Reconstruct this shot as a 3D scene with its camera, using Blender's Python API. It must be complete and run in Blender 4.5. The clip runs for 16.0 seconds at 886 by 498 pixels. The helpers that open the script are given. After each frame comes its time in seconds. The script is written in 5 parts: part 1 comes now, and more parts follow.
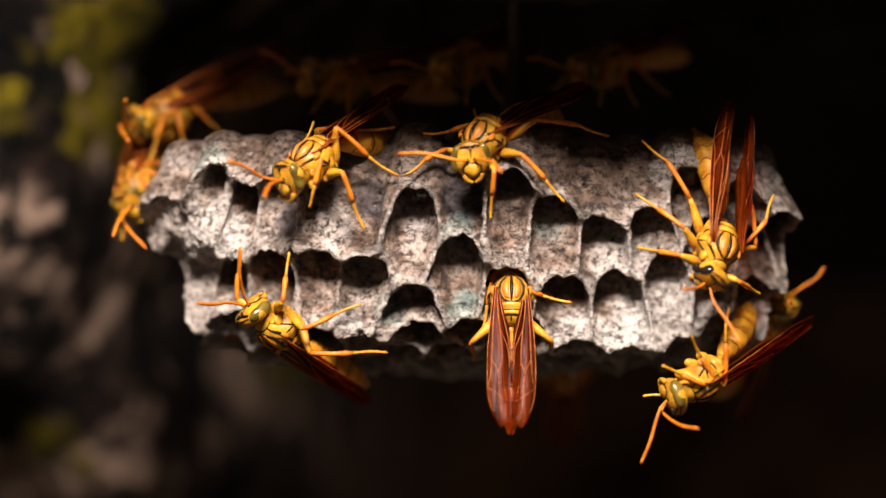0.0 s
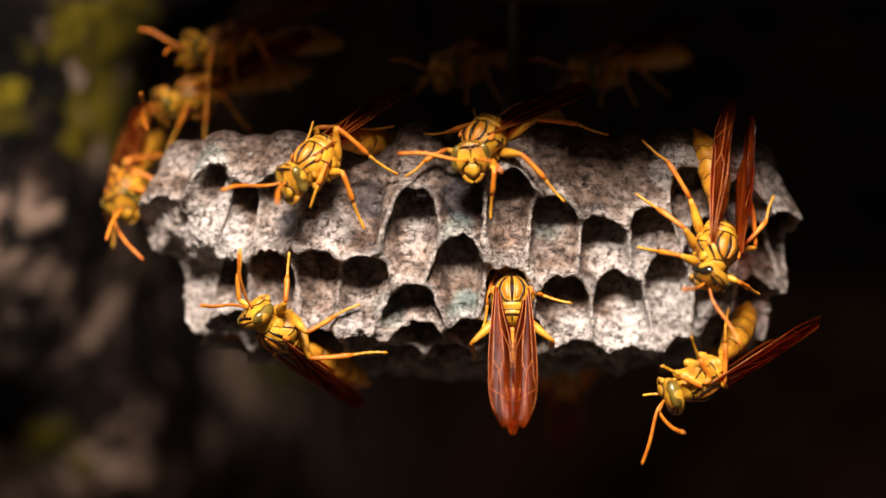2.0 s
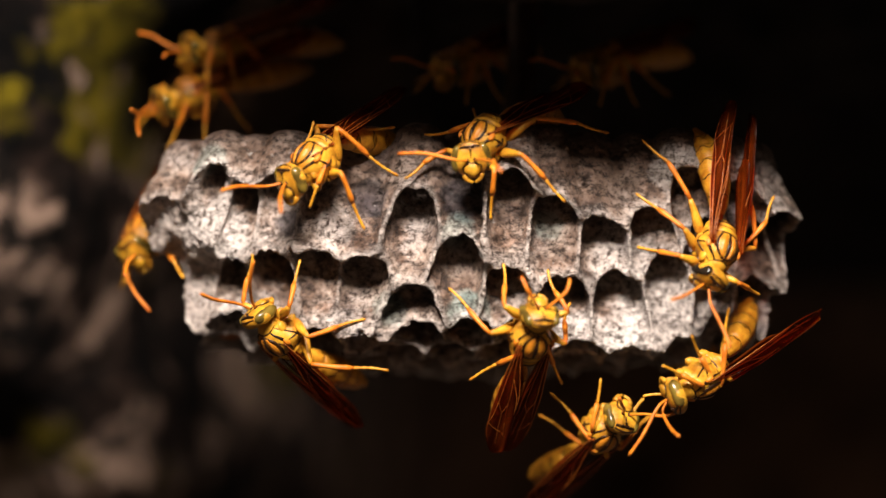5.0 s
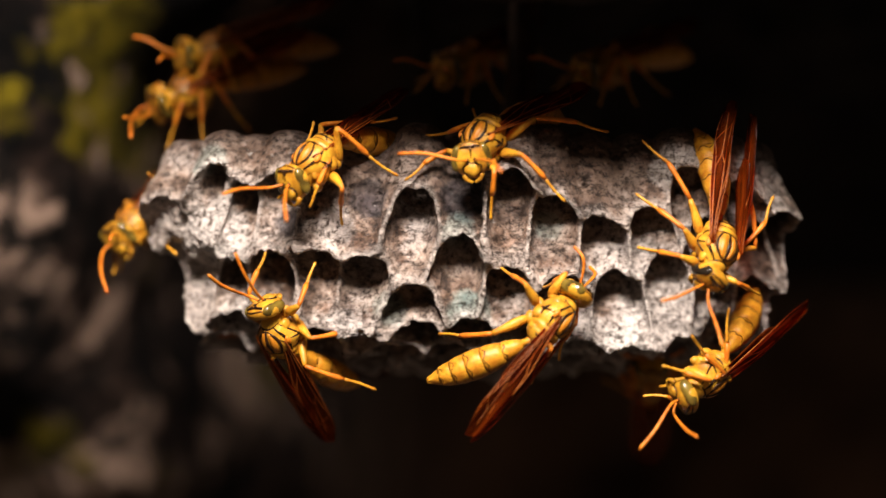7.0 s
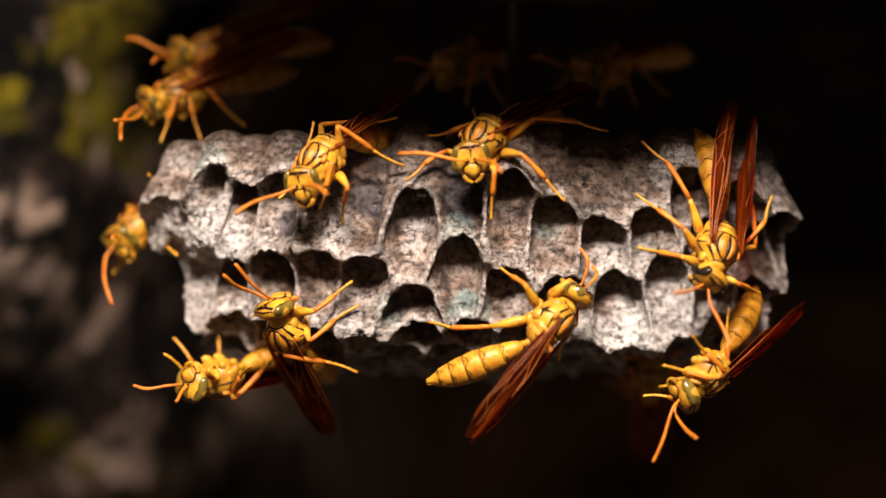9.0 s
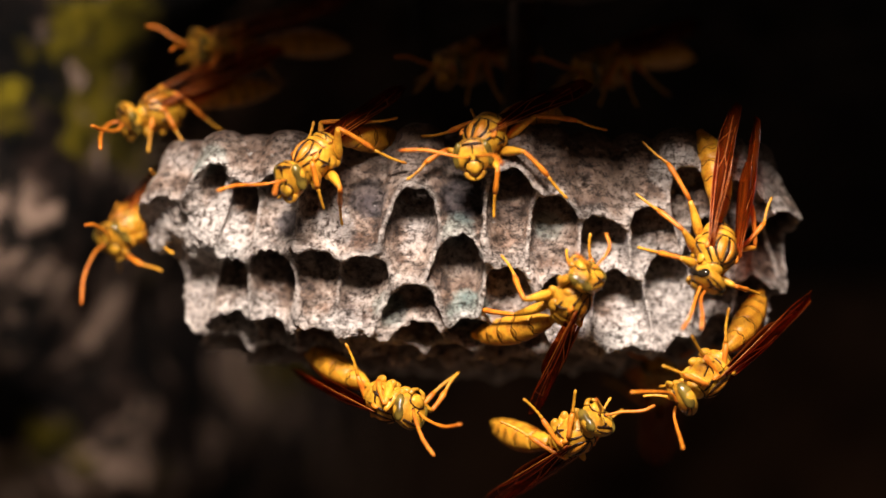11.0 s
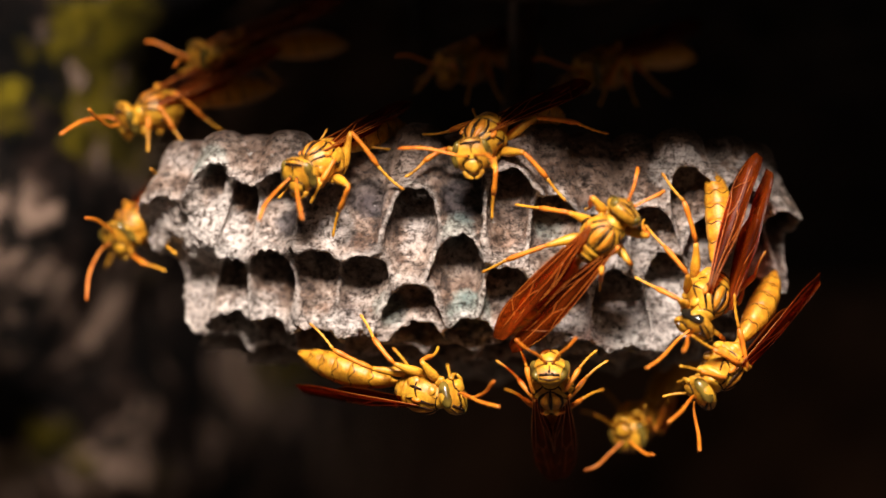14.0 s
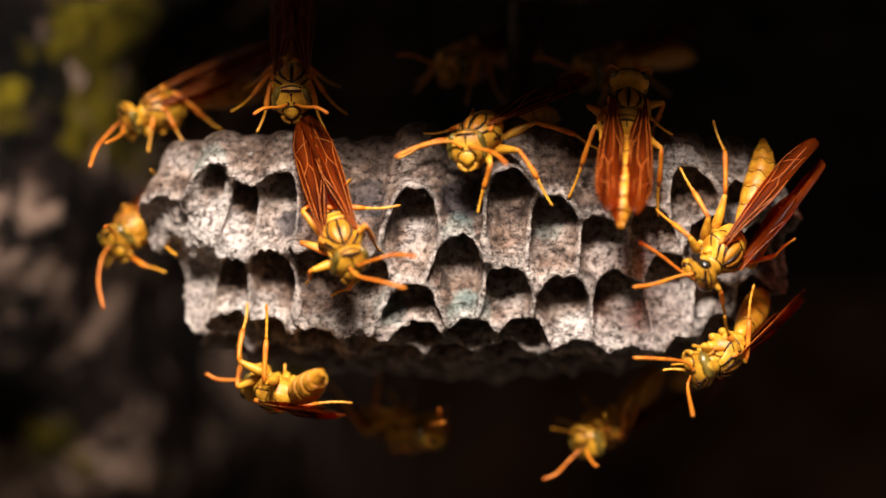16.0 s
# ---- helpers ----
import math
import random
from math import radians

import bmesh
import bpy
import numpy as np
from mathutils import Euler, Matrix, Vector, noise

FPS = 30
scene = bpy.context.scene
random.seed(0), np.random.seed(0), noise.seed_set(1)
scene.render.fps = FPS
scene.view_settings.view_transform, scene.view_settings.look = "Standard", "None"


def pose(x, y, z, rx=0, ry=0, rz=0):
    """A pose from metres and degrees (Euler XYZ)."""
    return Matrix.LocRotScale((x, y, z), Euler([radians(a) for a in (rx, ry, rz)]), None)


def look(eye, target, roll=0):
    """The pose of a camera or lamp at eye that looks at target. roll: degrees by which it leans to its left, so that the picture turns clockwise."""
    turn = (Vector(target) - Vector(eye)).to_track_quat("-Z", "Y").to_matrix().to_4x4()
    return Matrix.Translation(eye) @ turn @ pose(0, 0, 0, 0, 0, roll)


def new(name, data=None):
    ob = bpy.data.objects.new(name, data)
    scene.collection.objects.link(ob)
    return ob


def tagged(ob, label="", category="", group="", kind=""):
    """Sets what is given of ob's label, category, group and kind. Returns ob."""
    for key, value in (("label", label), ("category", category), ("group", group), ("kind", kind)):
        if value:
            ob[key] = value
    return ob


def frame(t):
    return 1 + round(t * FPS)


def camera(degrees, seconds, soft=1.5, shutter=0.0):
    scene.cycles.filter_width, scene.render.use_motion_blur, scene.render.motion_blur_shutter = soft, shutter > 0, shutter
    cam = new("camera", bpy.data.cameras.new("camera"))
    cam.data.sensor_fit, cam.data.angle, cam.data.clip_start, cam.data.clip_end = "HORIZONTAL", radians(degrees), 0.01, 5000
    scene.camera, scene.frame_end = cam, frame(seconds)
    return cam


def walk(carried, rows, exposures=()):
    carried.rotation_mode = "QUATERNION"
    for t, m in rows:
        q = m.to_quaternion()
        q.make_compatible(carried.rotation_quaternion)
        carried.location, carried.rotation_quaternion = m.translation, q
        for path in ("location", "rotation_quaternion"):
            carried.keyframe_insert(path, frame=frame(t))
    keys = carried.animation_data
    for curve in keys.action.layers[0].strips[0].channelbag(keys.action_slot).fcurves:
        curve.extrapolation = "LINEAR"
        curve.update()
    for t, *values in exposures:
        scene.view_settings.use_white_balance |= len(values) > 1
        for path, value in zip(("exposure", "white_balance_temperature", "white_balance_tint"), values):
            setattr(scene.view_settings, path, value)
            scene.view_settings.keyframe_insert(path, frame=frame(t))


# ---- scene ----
cam = camera(16.0, 16.0, soft=1.5)
CAMERA_Y = -0.3347
cam.data.dof.use_dof = True
cam.data.dof.focus_distance = 0.3341
cam.data.dof.aperture_fstop = 8.0
CAM_POSE = look((0, CAMERA_Y, 0), (0, 0, 0))
walk(cam, [(0.0, CAM_POSE), (16.0, CAM_POSE)])

# ---- light: one diffused flash above the lens, and a faint ambient ----
world = bpy.data.worlds.new("dim_forest")
scene.world = world
world.use_nodes = True
world.node_tree.nodes["Background"].inputs[0].default_value = (0.66, 0.48, 0.36, 1)
world.node_tree.nodes["Background"].inputs[1].default_value = 0.12
flash = bpy.data.lights.new("flash", "AREA")
flash.shape, flash.size, flash.size_y = "RECTANGLE", 0.09, 0.07
flash.energy, flash.color = 3.3, (1.0, 0.875, 0.80)
new("flash", flash).matrix_world = look((-0.015, -0.225, 0.20), (0, 0, 0.0))
from mathutils import Quaternion

MM = 0.001
TAU = 2 * math.pi


# ---- materials ----
def material(name):
    mat = bpy.data.materials.new(name)
    mat.use_nodes = True
    nodes, links = mat.node_tree.nodes, mat.node_tree.links
    return mat, nodes, links, nodes["Principled BSDF"]


def ramp_node(nodes, stops):
    r = nodes.new("ShaderNodeValToRGB")
    while len(r.color_ramp.elements) < len(stops):
        r.color_ramp.elements.new(0.5)
    for e, (p, c) in zip(r.color_ramp.elements, stops):
        e.position, e.color = p, (*c, 1)
    return r


def noise_node(nodes, links, scale, detail=4, rough=0.55, coord="Object", stretch=None):
    tc = nodes.new("ShaderNodeTexCoord")
    n = nodes.new("ShaderNodeTexNoise")
    n.inputs["Scale"].default_value, n.inputs["Detail"].default_value = scale, detail
    n.inputs["Roughness"].default_value = rough
    if stretch:
        mp = nodes.new("ShaderNodeMapping")
        mp.inputs["Scale"].default_value = stretch
        links.new(tc.outputs[coord], mp.inputs[0])
        links.new(mp.outputs[0], n.inputs["Vector"])
    else:
        links.new(tc.outputs[coord], n.inputs["Vector"])
    return n


def mix_node(nodes, links, fac, a, b, mode="MIX"):
    m = nodes.new("ShaderNodeMix")
    m.data_type, m.blend_type = "RGBA", mode
    for sock, val in ((m.inputs[0], fac), (m.inputs[6], a), (m.inputs[7], b)):
        if hasattr(val, "links") or hasattr(val, "is_linked"):
            links.new(val, sock)
        elif isinstance(val, (int, float)):
            sock.default_value = val
        else:
            sock.default_value = (*val, 1)
    return m.outputs[2]


def bump_node(nodes, links, bsdf, height, strength, distance):
    b = nodes.new("ShaderNodeBump")
    b.inputs["Strength"].default_value, b.inputs["Distance"].default_value = strength, distance
    links.new(height, b.inputs["Height"])
    links.new(b.outputs[0], bsdf.inputs["Normal"])


# stains and painted shade on the front of the paper: x and z from the comb's origin, radius (mm), strength
GRIME_SHADE = [(13.0, -0.7, 3.6, 0.9), (17.8, -0.7, 3.0, 0.9), (22.6, -0.7, 2.7, 0.8), (-7.4, -0.7, 3.3, 0.9), (-17.0, -0.7, 3.0, 0.7), (-0.2, -0.7, 3.0, 0.9), (5.8, -0.7, 3.0, 0.9), (12.4, -4.7, 2.1, 0.7), (-1.4, -4.1, 1.9, 0.7), (-11.0, -2.9, 1.8, 0.6), (17.8, -5.9, 1.8, 0.5), (-7.4, -11.3, 1.7, 0.45), (9.4, -11.3, 1.8, 0.45), (15.4, -10.7, 1.8, 0.4), (-13.4, -13.7, 1.5, 0.4), (7.3, -5.9, 2.4, 0.5), (16.0, -2.9, 4.8, 0.8), (-3.8, -2.0, 4.5, 0.8)]
GRIME_SHADE_MORE = [(-12.2, -0.2, 4.2, 0.8), (8.8, -0.8, 4.8, 0.85), (20.8, -1.4, 3.6, 0.7), (2.8, -1.7, 4.2, 0.8), (-21.8, 0.1, 3.0, 0.5), (4.6, -8.3, 2.4, 0.5), (-13.4, -4.7, 2.7, 0.5)]
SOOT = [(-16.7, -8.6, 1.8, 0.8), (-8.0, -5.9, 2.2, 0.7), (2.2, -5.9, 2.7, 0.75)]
LICHEN = [(-5.6, -17.8, 2.2, 0.4), (2.8, -18.5, 2.8, 0.5), (1.6, -9.5, 2.1, 0.4), (19.3, -22.0, 2.7, 0.6), (-23.9, -12.2, 2.4, 0.5), (-25.1, -2.0, 2.4, 0.45), (11.2, -8.9, 1.8, 0.35)]
PALE = [(-24.8, -10.1, 4.5, 0.75), (-11.0, -20.3, 2.7, 0.6), (-18.2, -14.9, 2.1, 0.5), (7.0, -16.1, 2.1, 0.4), (4.6, -20.9, 2.4, 0.4), (27.4, -10.7, 2.7, 0.5), (-21.2, -19.1, 4.2, 0.6), (23.8, -19.4, 6.6, 0.75), (14.8, -20.9, 3.6, 0.8), (19.6, -13.1, 4.2, 0.55), (25.0, -2.9, 3.0, 0.7), (-11.6, -8.9, 2.4, 0.4), (33.4, -6.5, 3.6, 0.4)]
# brown spots near the top are strengthened in place of shade
STAINS_SHADE = [(x, z, r, colour, s) for spots, colour in (
    ([(x, z, r, (0.66 if z > -1.5 else 0.45) * k) for x, z, r, k in GRIME_SHADE + GRIME_SHADE_MORE], (0.15, 0.095, 0.066)),
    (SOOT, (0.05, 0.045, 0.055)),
    (LICHEN, (0.27, 0.42, 0.39)),
    (PALE, (0.70, 0.65, 0.60))) for x, z, r, s in spots]


def mat_paper(name, stains_shade):
    mat, nodes, links, bsdf = material(name)
    tc = nodes.new("ShaderNodeTexCoord")
    big = noise_node(nodes, links, 165, 4, 0.55)
    r = ramp_node(nodes, [(0.33, (0.07, 0.047, 0.038)), (0.42, (0.27, 0.19, 0.145)), (0.50, (0.48, 0.395, 0.335)), (0.62, (0.64, 0.585, 0.55))])
    links.new(big.outputs[0], r.inputs[0])
    rust = noise_node(nodes, links, 330, 5, 0.65)
    rr = ramp_node(nodes, [(0.51, (0, 0, 0)), (0.62, (0.75, 0.75, 0.75))])
    links.new(rust.outputs[0], rr.inputs[0])
    c = mix_node(nodes, links, rr.outputs[0], r.outputs[0], (0.27, 0.15, 0.085))
    smear = noise_node(nodes, links, 520, 5, 0.65)
    rs = ramp_node(nodes, [(0.38, (0.30, 0.23, 0.19)), (0.50, (1, 1, 1))])
    links.new(smear.outputs[0], rs.inputs[0])
    c = mix_node(nodes, links, 0.65, c, rs.outputs[0], "MULTIPLY")
    blot = noise_node(nodes, links, 240, 5, 0.62)
    rb = ramp_node(nodes, [(0.34, (0.34, 0.27, 0.24)), (0.47, (0.92, 0.86, 0.80)), (0.56, (1.0, 0.97, 0.93)), (0.68, (1.15, 1.12, 1.10))])
    links.new(blot.outputs[0], rb.inputs[0])
    c = mix_node(nodes, links, 0.9, c, rb.outputs[0], "MULTIPLY")
    flat = nodes.new("ShaderNodeMapping")
    flat.inputs["Scale"].default_value = (1, 0.3, 1)
    links.new(tc.outputs["Object"], flat.inputs[0])
    ragged = noise_node(nodes, links, 420, 6, 0.7)
    for x, z, rad, colour, strength in stains_shade:
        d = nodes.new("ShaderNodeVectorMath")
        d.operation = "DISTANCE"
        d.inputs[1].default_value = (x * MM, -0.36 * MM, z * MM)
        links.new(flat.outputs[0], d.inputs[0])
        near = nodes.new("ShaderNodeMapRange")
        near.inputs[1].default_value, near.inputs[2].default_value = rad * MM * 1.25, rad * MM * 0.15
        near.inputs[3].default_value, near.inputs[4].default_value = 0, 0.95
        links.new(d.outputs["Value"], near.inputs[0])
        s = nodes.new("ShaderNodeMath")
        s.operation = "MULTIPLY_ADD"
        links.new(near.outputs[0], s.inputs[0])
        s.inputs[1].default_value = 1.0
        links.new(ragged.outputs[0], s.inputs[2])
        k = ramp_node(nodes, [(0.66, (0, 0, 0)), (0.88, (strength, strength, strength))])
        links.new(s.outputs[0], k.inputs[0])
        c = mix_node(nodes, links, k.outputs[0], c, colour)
    # newly added pulp along the rims is paler
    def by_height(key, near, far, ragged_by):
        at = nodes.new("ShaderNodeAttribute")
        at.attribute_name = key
        ragged_height = nodes.new("ShaderNodeMath")
        ragged_height.operation = "MULTIPLY_ADD"
        ragged_height.inputs[1].default_value = ragged_by
        links.new(ragged.outputs[0], ragged_height.inputs[0])
        links.new(at.outputs["Fac"], ragged_height.inputs[2])
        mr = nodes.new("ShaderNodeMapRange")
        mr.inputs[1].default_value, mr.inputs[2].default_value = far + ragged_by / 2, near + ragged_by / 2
        links.new(ragged_height.outputs[0], mr.inputs[0])
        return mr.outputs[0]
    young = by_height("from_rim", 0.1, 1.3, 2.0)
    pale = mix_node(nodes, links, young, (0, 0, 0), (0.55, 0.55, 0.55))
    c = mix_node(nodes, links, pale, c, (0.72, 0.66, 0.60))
    # brown of the oldest paper at the roof, deepened in place of shade
    old_and_shaded = by_height("from_roof", 0.8, 3.6, 3.4)
    brown = mix_node(nodes, links, old_and_shaded, (0, 0, 0), (0.7, 0.7, 0.7))
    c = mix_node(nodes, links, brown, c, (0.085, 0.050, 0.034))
    # chewed fibre laid down in bands: thin dark cracks between ridges
    def ridges(scale, stretch, width):
        n = noise_node(nodes, links, scale, 7, 0.7, stretch=stretch)
        sub = nodes.new("ShaderNodeMath")
        sub.operation = "SUBTRACT"
        sub.inputs[1].default_value = 0.5
        links.new(n.outputs[0], sub.inputs[0])
        ab = nodes.new("ShaderNodeMath")
        ab.operation = "ABSOLUTE"
        links.new(sub.outputs[0], ab.inputs[0])
        mr = nodes.new("ShaderNodeMapRange")
        mr.inputs[2].default_value = width
        links.new(ab.outputs[0], mr.inputs[0])
        return mr.outputs[0]
    wide = ridges(300, (0.65, 0.65, 1.9), 0.026)
    thin = ridges(1000, (1.0, 1.0, 1.25), 0.05)
    rw = ramp_node(nodes, [(0.0, (0.06, 0.04, 0.03)), (0.5, (0.85, 0.83, 0.81)), (1.0, (1, 1, 1))])
    links.new(wide, rw.inputs[0])
    c = mix_node(nodes, links, 0.85, c, rw.outputs[0], "MULTIPLY")
    rt = ramp_node(nodes, [(0.0, (0.40, 0.35, 0.32)), (0.4, (0.95, 0.94, 0.93)), (1.0, (1, 1, 1))])
    links.new(thin, rt.inputs[0])
    c = mix_node(nodes, links, 0.35, c, rt.outputs[0], "MULTIPLY")
    pits = noise_node(nodes, links, 1500, 5, 0.7)
    rp = ramp_node(nodes, [(0.38, (0.20, 0.16, 0.14)), (0.47, (0.95, 0.94, 0.94)), (0.62, (1.32, 1.33, 1.35))])
    links.new(pits.outputs[0], rp.inputs[0])
    c = mix_node(nodes, links, 1.0, c, rp.outputs[0], "MULTIPLY")
    links.new(c, bsdf.inputs["Base Color"])
    damp = ramp_node(nodes, [(0.38, (0.34, 0.34, 0.34)), (0.6, (0.75, 0.75, 0.75))])
    links.new(smear.outputs[0], damp.inputs[0])
    links.new(damp.outputs[0], bsdf.inputs["Roughness"])
    bsdf.inputs["Specular IOR Level"].default_value = 0.5
    bsdf.inputs["Coat Weight"].default_value = 0.3
    bsdf.inputs["Coat Roughness"].default_value = 0.2
    grain = noise_node(nodes, links, 1900, 6, 0.65)
    add = nodes.new("ShaderNodeMath")
    add.operation = "MULTIPLY_ADD"
    add.inputs[1].default_value = 0.5
    links.new(wide, add.inputs[0])
    half = nodes.new("ShaderNodeMath")
    half.operation = "MULTIPLY"
    half.inputs[1].default_value = 0.15
    links.new(thin, half.inputs[0])
    links.new(half.outputs[0], add.inputs[2])
    add2 = nodes.new("ShaderNodeMath")
    add2.operation = "MULTIPLY_ADD"
    add2.inputs[1].default_value = 1.8
    links.new(grain.outputs[0], add2.inputs[0])
    links.new(add.outputs[0], add2.inputs[2])
    bump_node(nodes, links, bsdf, add2.outputs[0], 1.0, 0.00036)
    wet = nodes.new("ShaderNodeBump")
    wet.inputs["Distance"].default_value = 0.0003
    links.new(grain.outputs[0], wet.inputs["Height"])
    links.new(wet.outputs[0], bsdf.inputs["Coat Normal"])
    return mat


def mat_chitin(name, base, dark, rough=0.42, patch=700, amount=0.9):
    mat, nodes, links, bsdf = material(name)
    n = noise_node(nodes, links, patch, 4, 0.6)
    r = ramp_node(nodes, [(0.36, dark), (0.60, base)])
    links.new(n.outputs[0], r.inputs[0])
    c = mix_node(nodes, links, amount, base, r.outputs[0])
    tiny = noise_node(nodes, links, 5200, 3, 0.6)
    rt = ramp_node(nodes, [(0.36, (0.62, 0.55, 0.5)), (0.52, (1, 1, 1))])
    links.new(tiny.outputs[0], rt.inputs[0])
    c = mix_node(nodes, links, 0.6, c, rt.outputs[0], "MULTIPLY")
    links.new(c, bsdf.inputs["Base Color"])
    bsdf.inputs["Roughness"].default_value = rough
    bsdf.inputs["Specular IOR Level"].default_value = 0.4
    pits = noise_node(nodes, links, 1600, 6, 0.7)
    bump_node(nodes, links, bsdf, pits.outputs[0], 0.7, 0.00012)
    return mat


def mat_gloss(name, base, dark, rough, spec, scale):
    """Smooth and shiny: eyes and black lines."""
    mat, nodes, links, bsdf = material(name)
    n = noise_node(nodes, links, scale, 3, 0.5)
    r = ramp_node(nodes, [(0.42, dark), (0.58, base)])
    links.new(n.outputs[0], r.inputs[0])
    links.new(r.outputs[0], bsdf.inputs["Base Color"])
    bsdf.inputs["Roughness"].default_value = rough
    bsdf.inputs["Specular IOR Level"].default_value = spec
    return mat


def mat_wing():
    mat, nodes, links, bsdf = material("wing_membrane")
    n = noise_node(nodes, links, 330, 4, 0.6, stretch=(0.15, 2.4, 1))
    r = ramp_node(nodes, [(0.40, (0.04, 0.006, 0.001)), (0.60, (0.20, 0.036, 0.004))])
    links.new(n.outputs[0], r.inputs[0])
    links.new(r.outputs[0], bsdf.inputs["Base Color"])
    bsdf.inputs["Roughness"].default_value = 0.28
    bsdf.inputs["Specular IOR Level"].default_value = 0.08
    wr = noise_node(nodes, links, 900, 3, 0.5, stretch=(0.12, 1.8, 1))
    bump_node(nodes, links, bsdf, wr.outputs[0], 0.8, 0.00025)
    clear = nodes.new("ShaderNodeBsdfTransparent")
    clear.inputs[0].default_value = (0.78, 0.30, 0.08, 1)
    mix = nodes.new("ShaderNodeMixShader")
    mix.inputs[0].default_value = 0.6
    links.new(bsdf.outputs[0], mix.inputs[1])
    links.new(clear.outputs[0], mix.inputs[2])
    links.new(mix.outputs[0], nodes["Material Output"].inputs[0])
    return mat


# moss on the rock: place and radius (mm)
MOSS = [(-44, 24, 5), (-52, 18, 3.5), (-38, 29, 3.5), (-42, 15, 4), (-50, -25, 4.5), (-24, -18, 4), (-35, 9, 3)]


def mat_rock(name, tones, moss):
    mat, nodes, links, bsdf = material(name)
    n = noise_node(nodes, links, 50, 4, 0.6)
    r = ramp_node(nodes, tones)
    links.new(n.outputs[0], r.inputs[0])
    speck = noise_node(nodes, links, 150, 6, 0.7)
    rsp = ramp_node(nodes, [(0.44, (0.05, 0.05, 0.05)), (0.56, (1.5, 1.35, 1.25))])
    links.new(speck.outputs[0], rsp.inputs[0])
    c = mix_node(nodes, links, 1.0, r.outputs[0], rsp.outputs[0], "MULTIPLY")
    if moss:
        m = noise_node(nodes, links, 110, 5, 0.65)
        tc = nodes.new("ShaderNodeTexCoord")
        flat = nodes.new("ShaderNodeMapping")
        flat.inputs["Scale"].default_value = (1, 0, 1)
        links.new(tc.outputs["Object"], flat.inputs[0])
        grown = m.outputs[0]
        for x, z, rad in MOSS:
            d = nodes.new("ShaderNodeVectorMath")
            d.operation = "DISTANCE"
            d.inputs[1].default_value = (x * MM, 0, z * MM)
            links.new(flat.outputs[0], d.inputs[0])
            near = nodes.new("ShaderNodeMapRange")
            near.inputs[1].default_value, near.inputs[2].default_value = rad * MM * 1.6, 0
            near.inputs[3].default_value, near.inputs[4].default_value = 0, 0.34
            links.new(d.outputs["Value"], near.inputs[0])
            s = nodes.new("ShaderNodeMath")
            s.operation = "ADD"
            links.new(grown, s.inputs[0])
            links.new(near.outputs[0], s.inputs[1])
            grown = s.outputs[0]
        rm = ramp_node(nodes, [(0.62, (0, 0, 0)), (0.70, (1, 1, 1))])
        links.new(grown, rm.inputs[0])
        g = noise_node(nodes, links, 160, 4, 0.6)
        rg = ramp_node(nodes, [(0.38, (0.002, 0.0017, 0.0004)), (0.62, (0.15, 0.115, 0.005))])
        links.new(g.outputs[0], rg.inputs[0])
        c = mix_node(nodes, links, rm.outputs[0], c, rg.outputs[0])
        # lower down, away from the moss: lighter brown in place of missing light
        d = nodes.new("ShaderNodeVectorMath")
        d.operation = "DISTANCE"
        d.inputs[1].default_value = (0.06, 0, -0.09)
        links.new(flat.outputs[0], d.inputs[0])
        near = nodes.new("ShaderNodeMapRange")
        near.inputs[1].default_value, near.inputs[2].default_value = 0.10, 0.06
        links.new(d.outputs["Value"], near.inputs[0])
        brown_fill = noise_node(nodes, links, 60, 5, 0.65)
        re = ramp_node(nodes, [(0.40, (0.03, 0.018, 0.013)), (0.62, (0.27, 0.16, 0.10))])
        links.new(brown_fill.outputs[0], re.inputs[0])
        c = mix_node(nodes, links, near.outputs[0], c, re.outputs[0])
    links.new(c, bsdf.inputs["Base Color"])
    bsdf.inputs["Roughness"].default_value = 0.85
    bsdf.inputs["Specular IOR Level"].default_value = 0.1
    f = noise_node(nodes, links, 220, 8, 0.65)
    bump_node(nodes, links, bsdf, f.outputs[0], 1.0, 0.006)
    return mat


PAPER = mat_paper("wasp_paper", STAINS_SHADE)
YELLOW = mat_chitin("yellow_chitin", (0.64, 0.335, 0.026), (0.36, 0.145, 0.010), 0.34)
DEEP_YELLOW = mat_chitin("amber_chitin", (0.68, 0.33, 0.024), (0.44, 0.15, 0.010), 0.36)
ORANGE_YELLOW = mat_chitin("orange_yellow_chitin", (0.68, 0.28, 0.020), (0.46, 0.15, 0.010), 0.34)
ORANGE = mat_chitin("orange_chitin", (0.70, 0.22, 0.014), (0.48, 0.11, 0.008))
BLACK = mat_gloss("black_chitin", (0.014, 0.006, 0.003), (0.03, 0.012, 0.005), 0.35, 0.15, 900)
STALK = mat_gloss("dark_stalk", (0.02, 0.010, 0.006), (0.045, 0.022, 0.012), 0.3, 0.4, 600)
EYE_OLIVE = mat_gloss("olive_eye", (0.17, 0.115, 0.018), (0.07, 0.045, 0.008), 0.2, 0.5, 420)
EYE_DARK = mat_gloss("dark_eye", (0.012, 0.009, 0.007), (0.022, 0.016, 0.008), 0.08, 0.5, 500)
WING = mat_wing()
VEIN = mat_chitin("wing_vein", (0.42, 0.125, 0.018), (0.24, 0.06, 0.010), 0.32)
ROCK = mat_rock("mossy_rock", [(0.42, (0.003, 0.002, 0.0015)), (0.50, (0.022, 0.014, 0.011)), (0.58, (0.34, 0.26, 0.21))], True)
# tones lowered to near black to hold the lip's shade under the ambient
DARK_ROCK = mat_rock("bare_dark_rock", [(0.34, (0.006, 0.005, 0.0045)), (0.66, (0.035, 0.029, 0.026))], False)


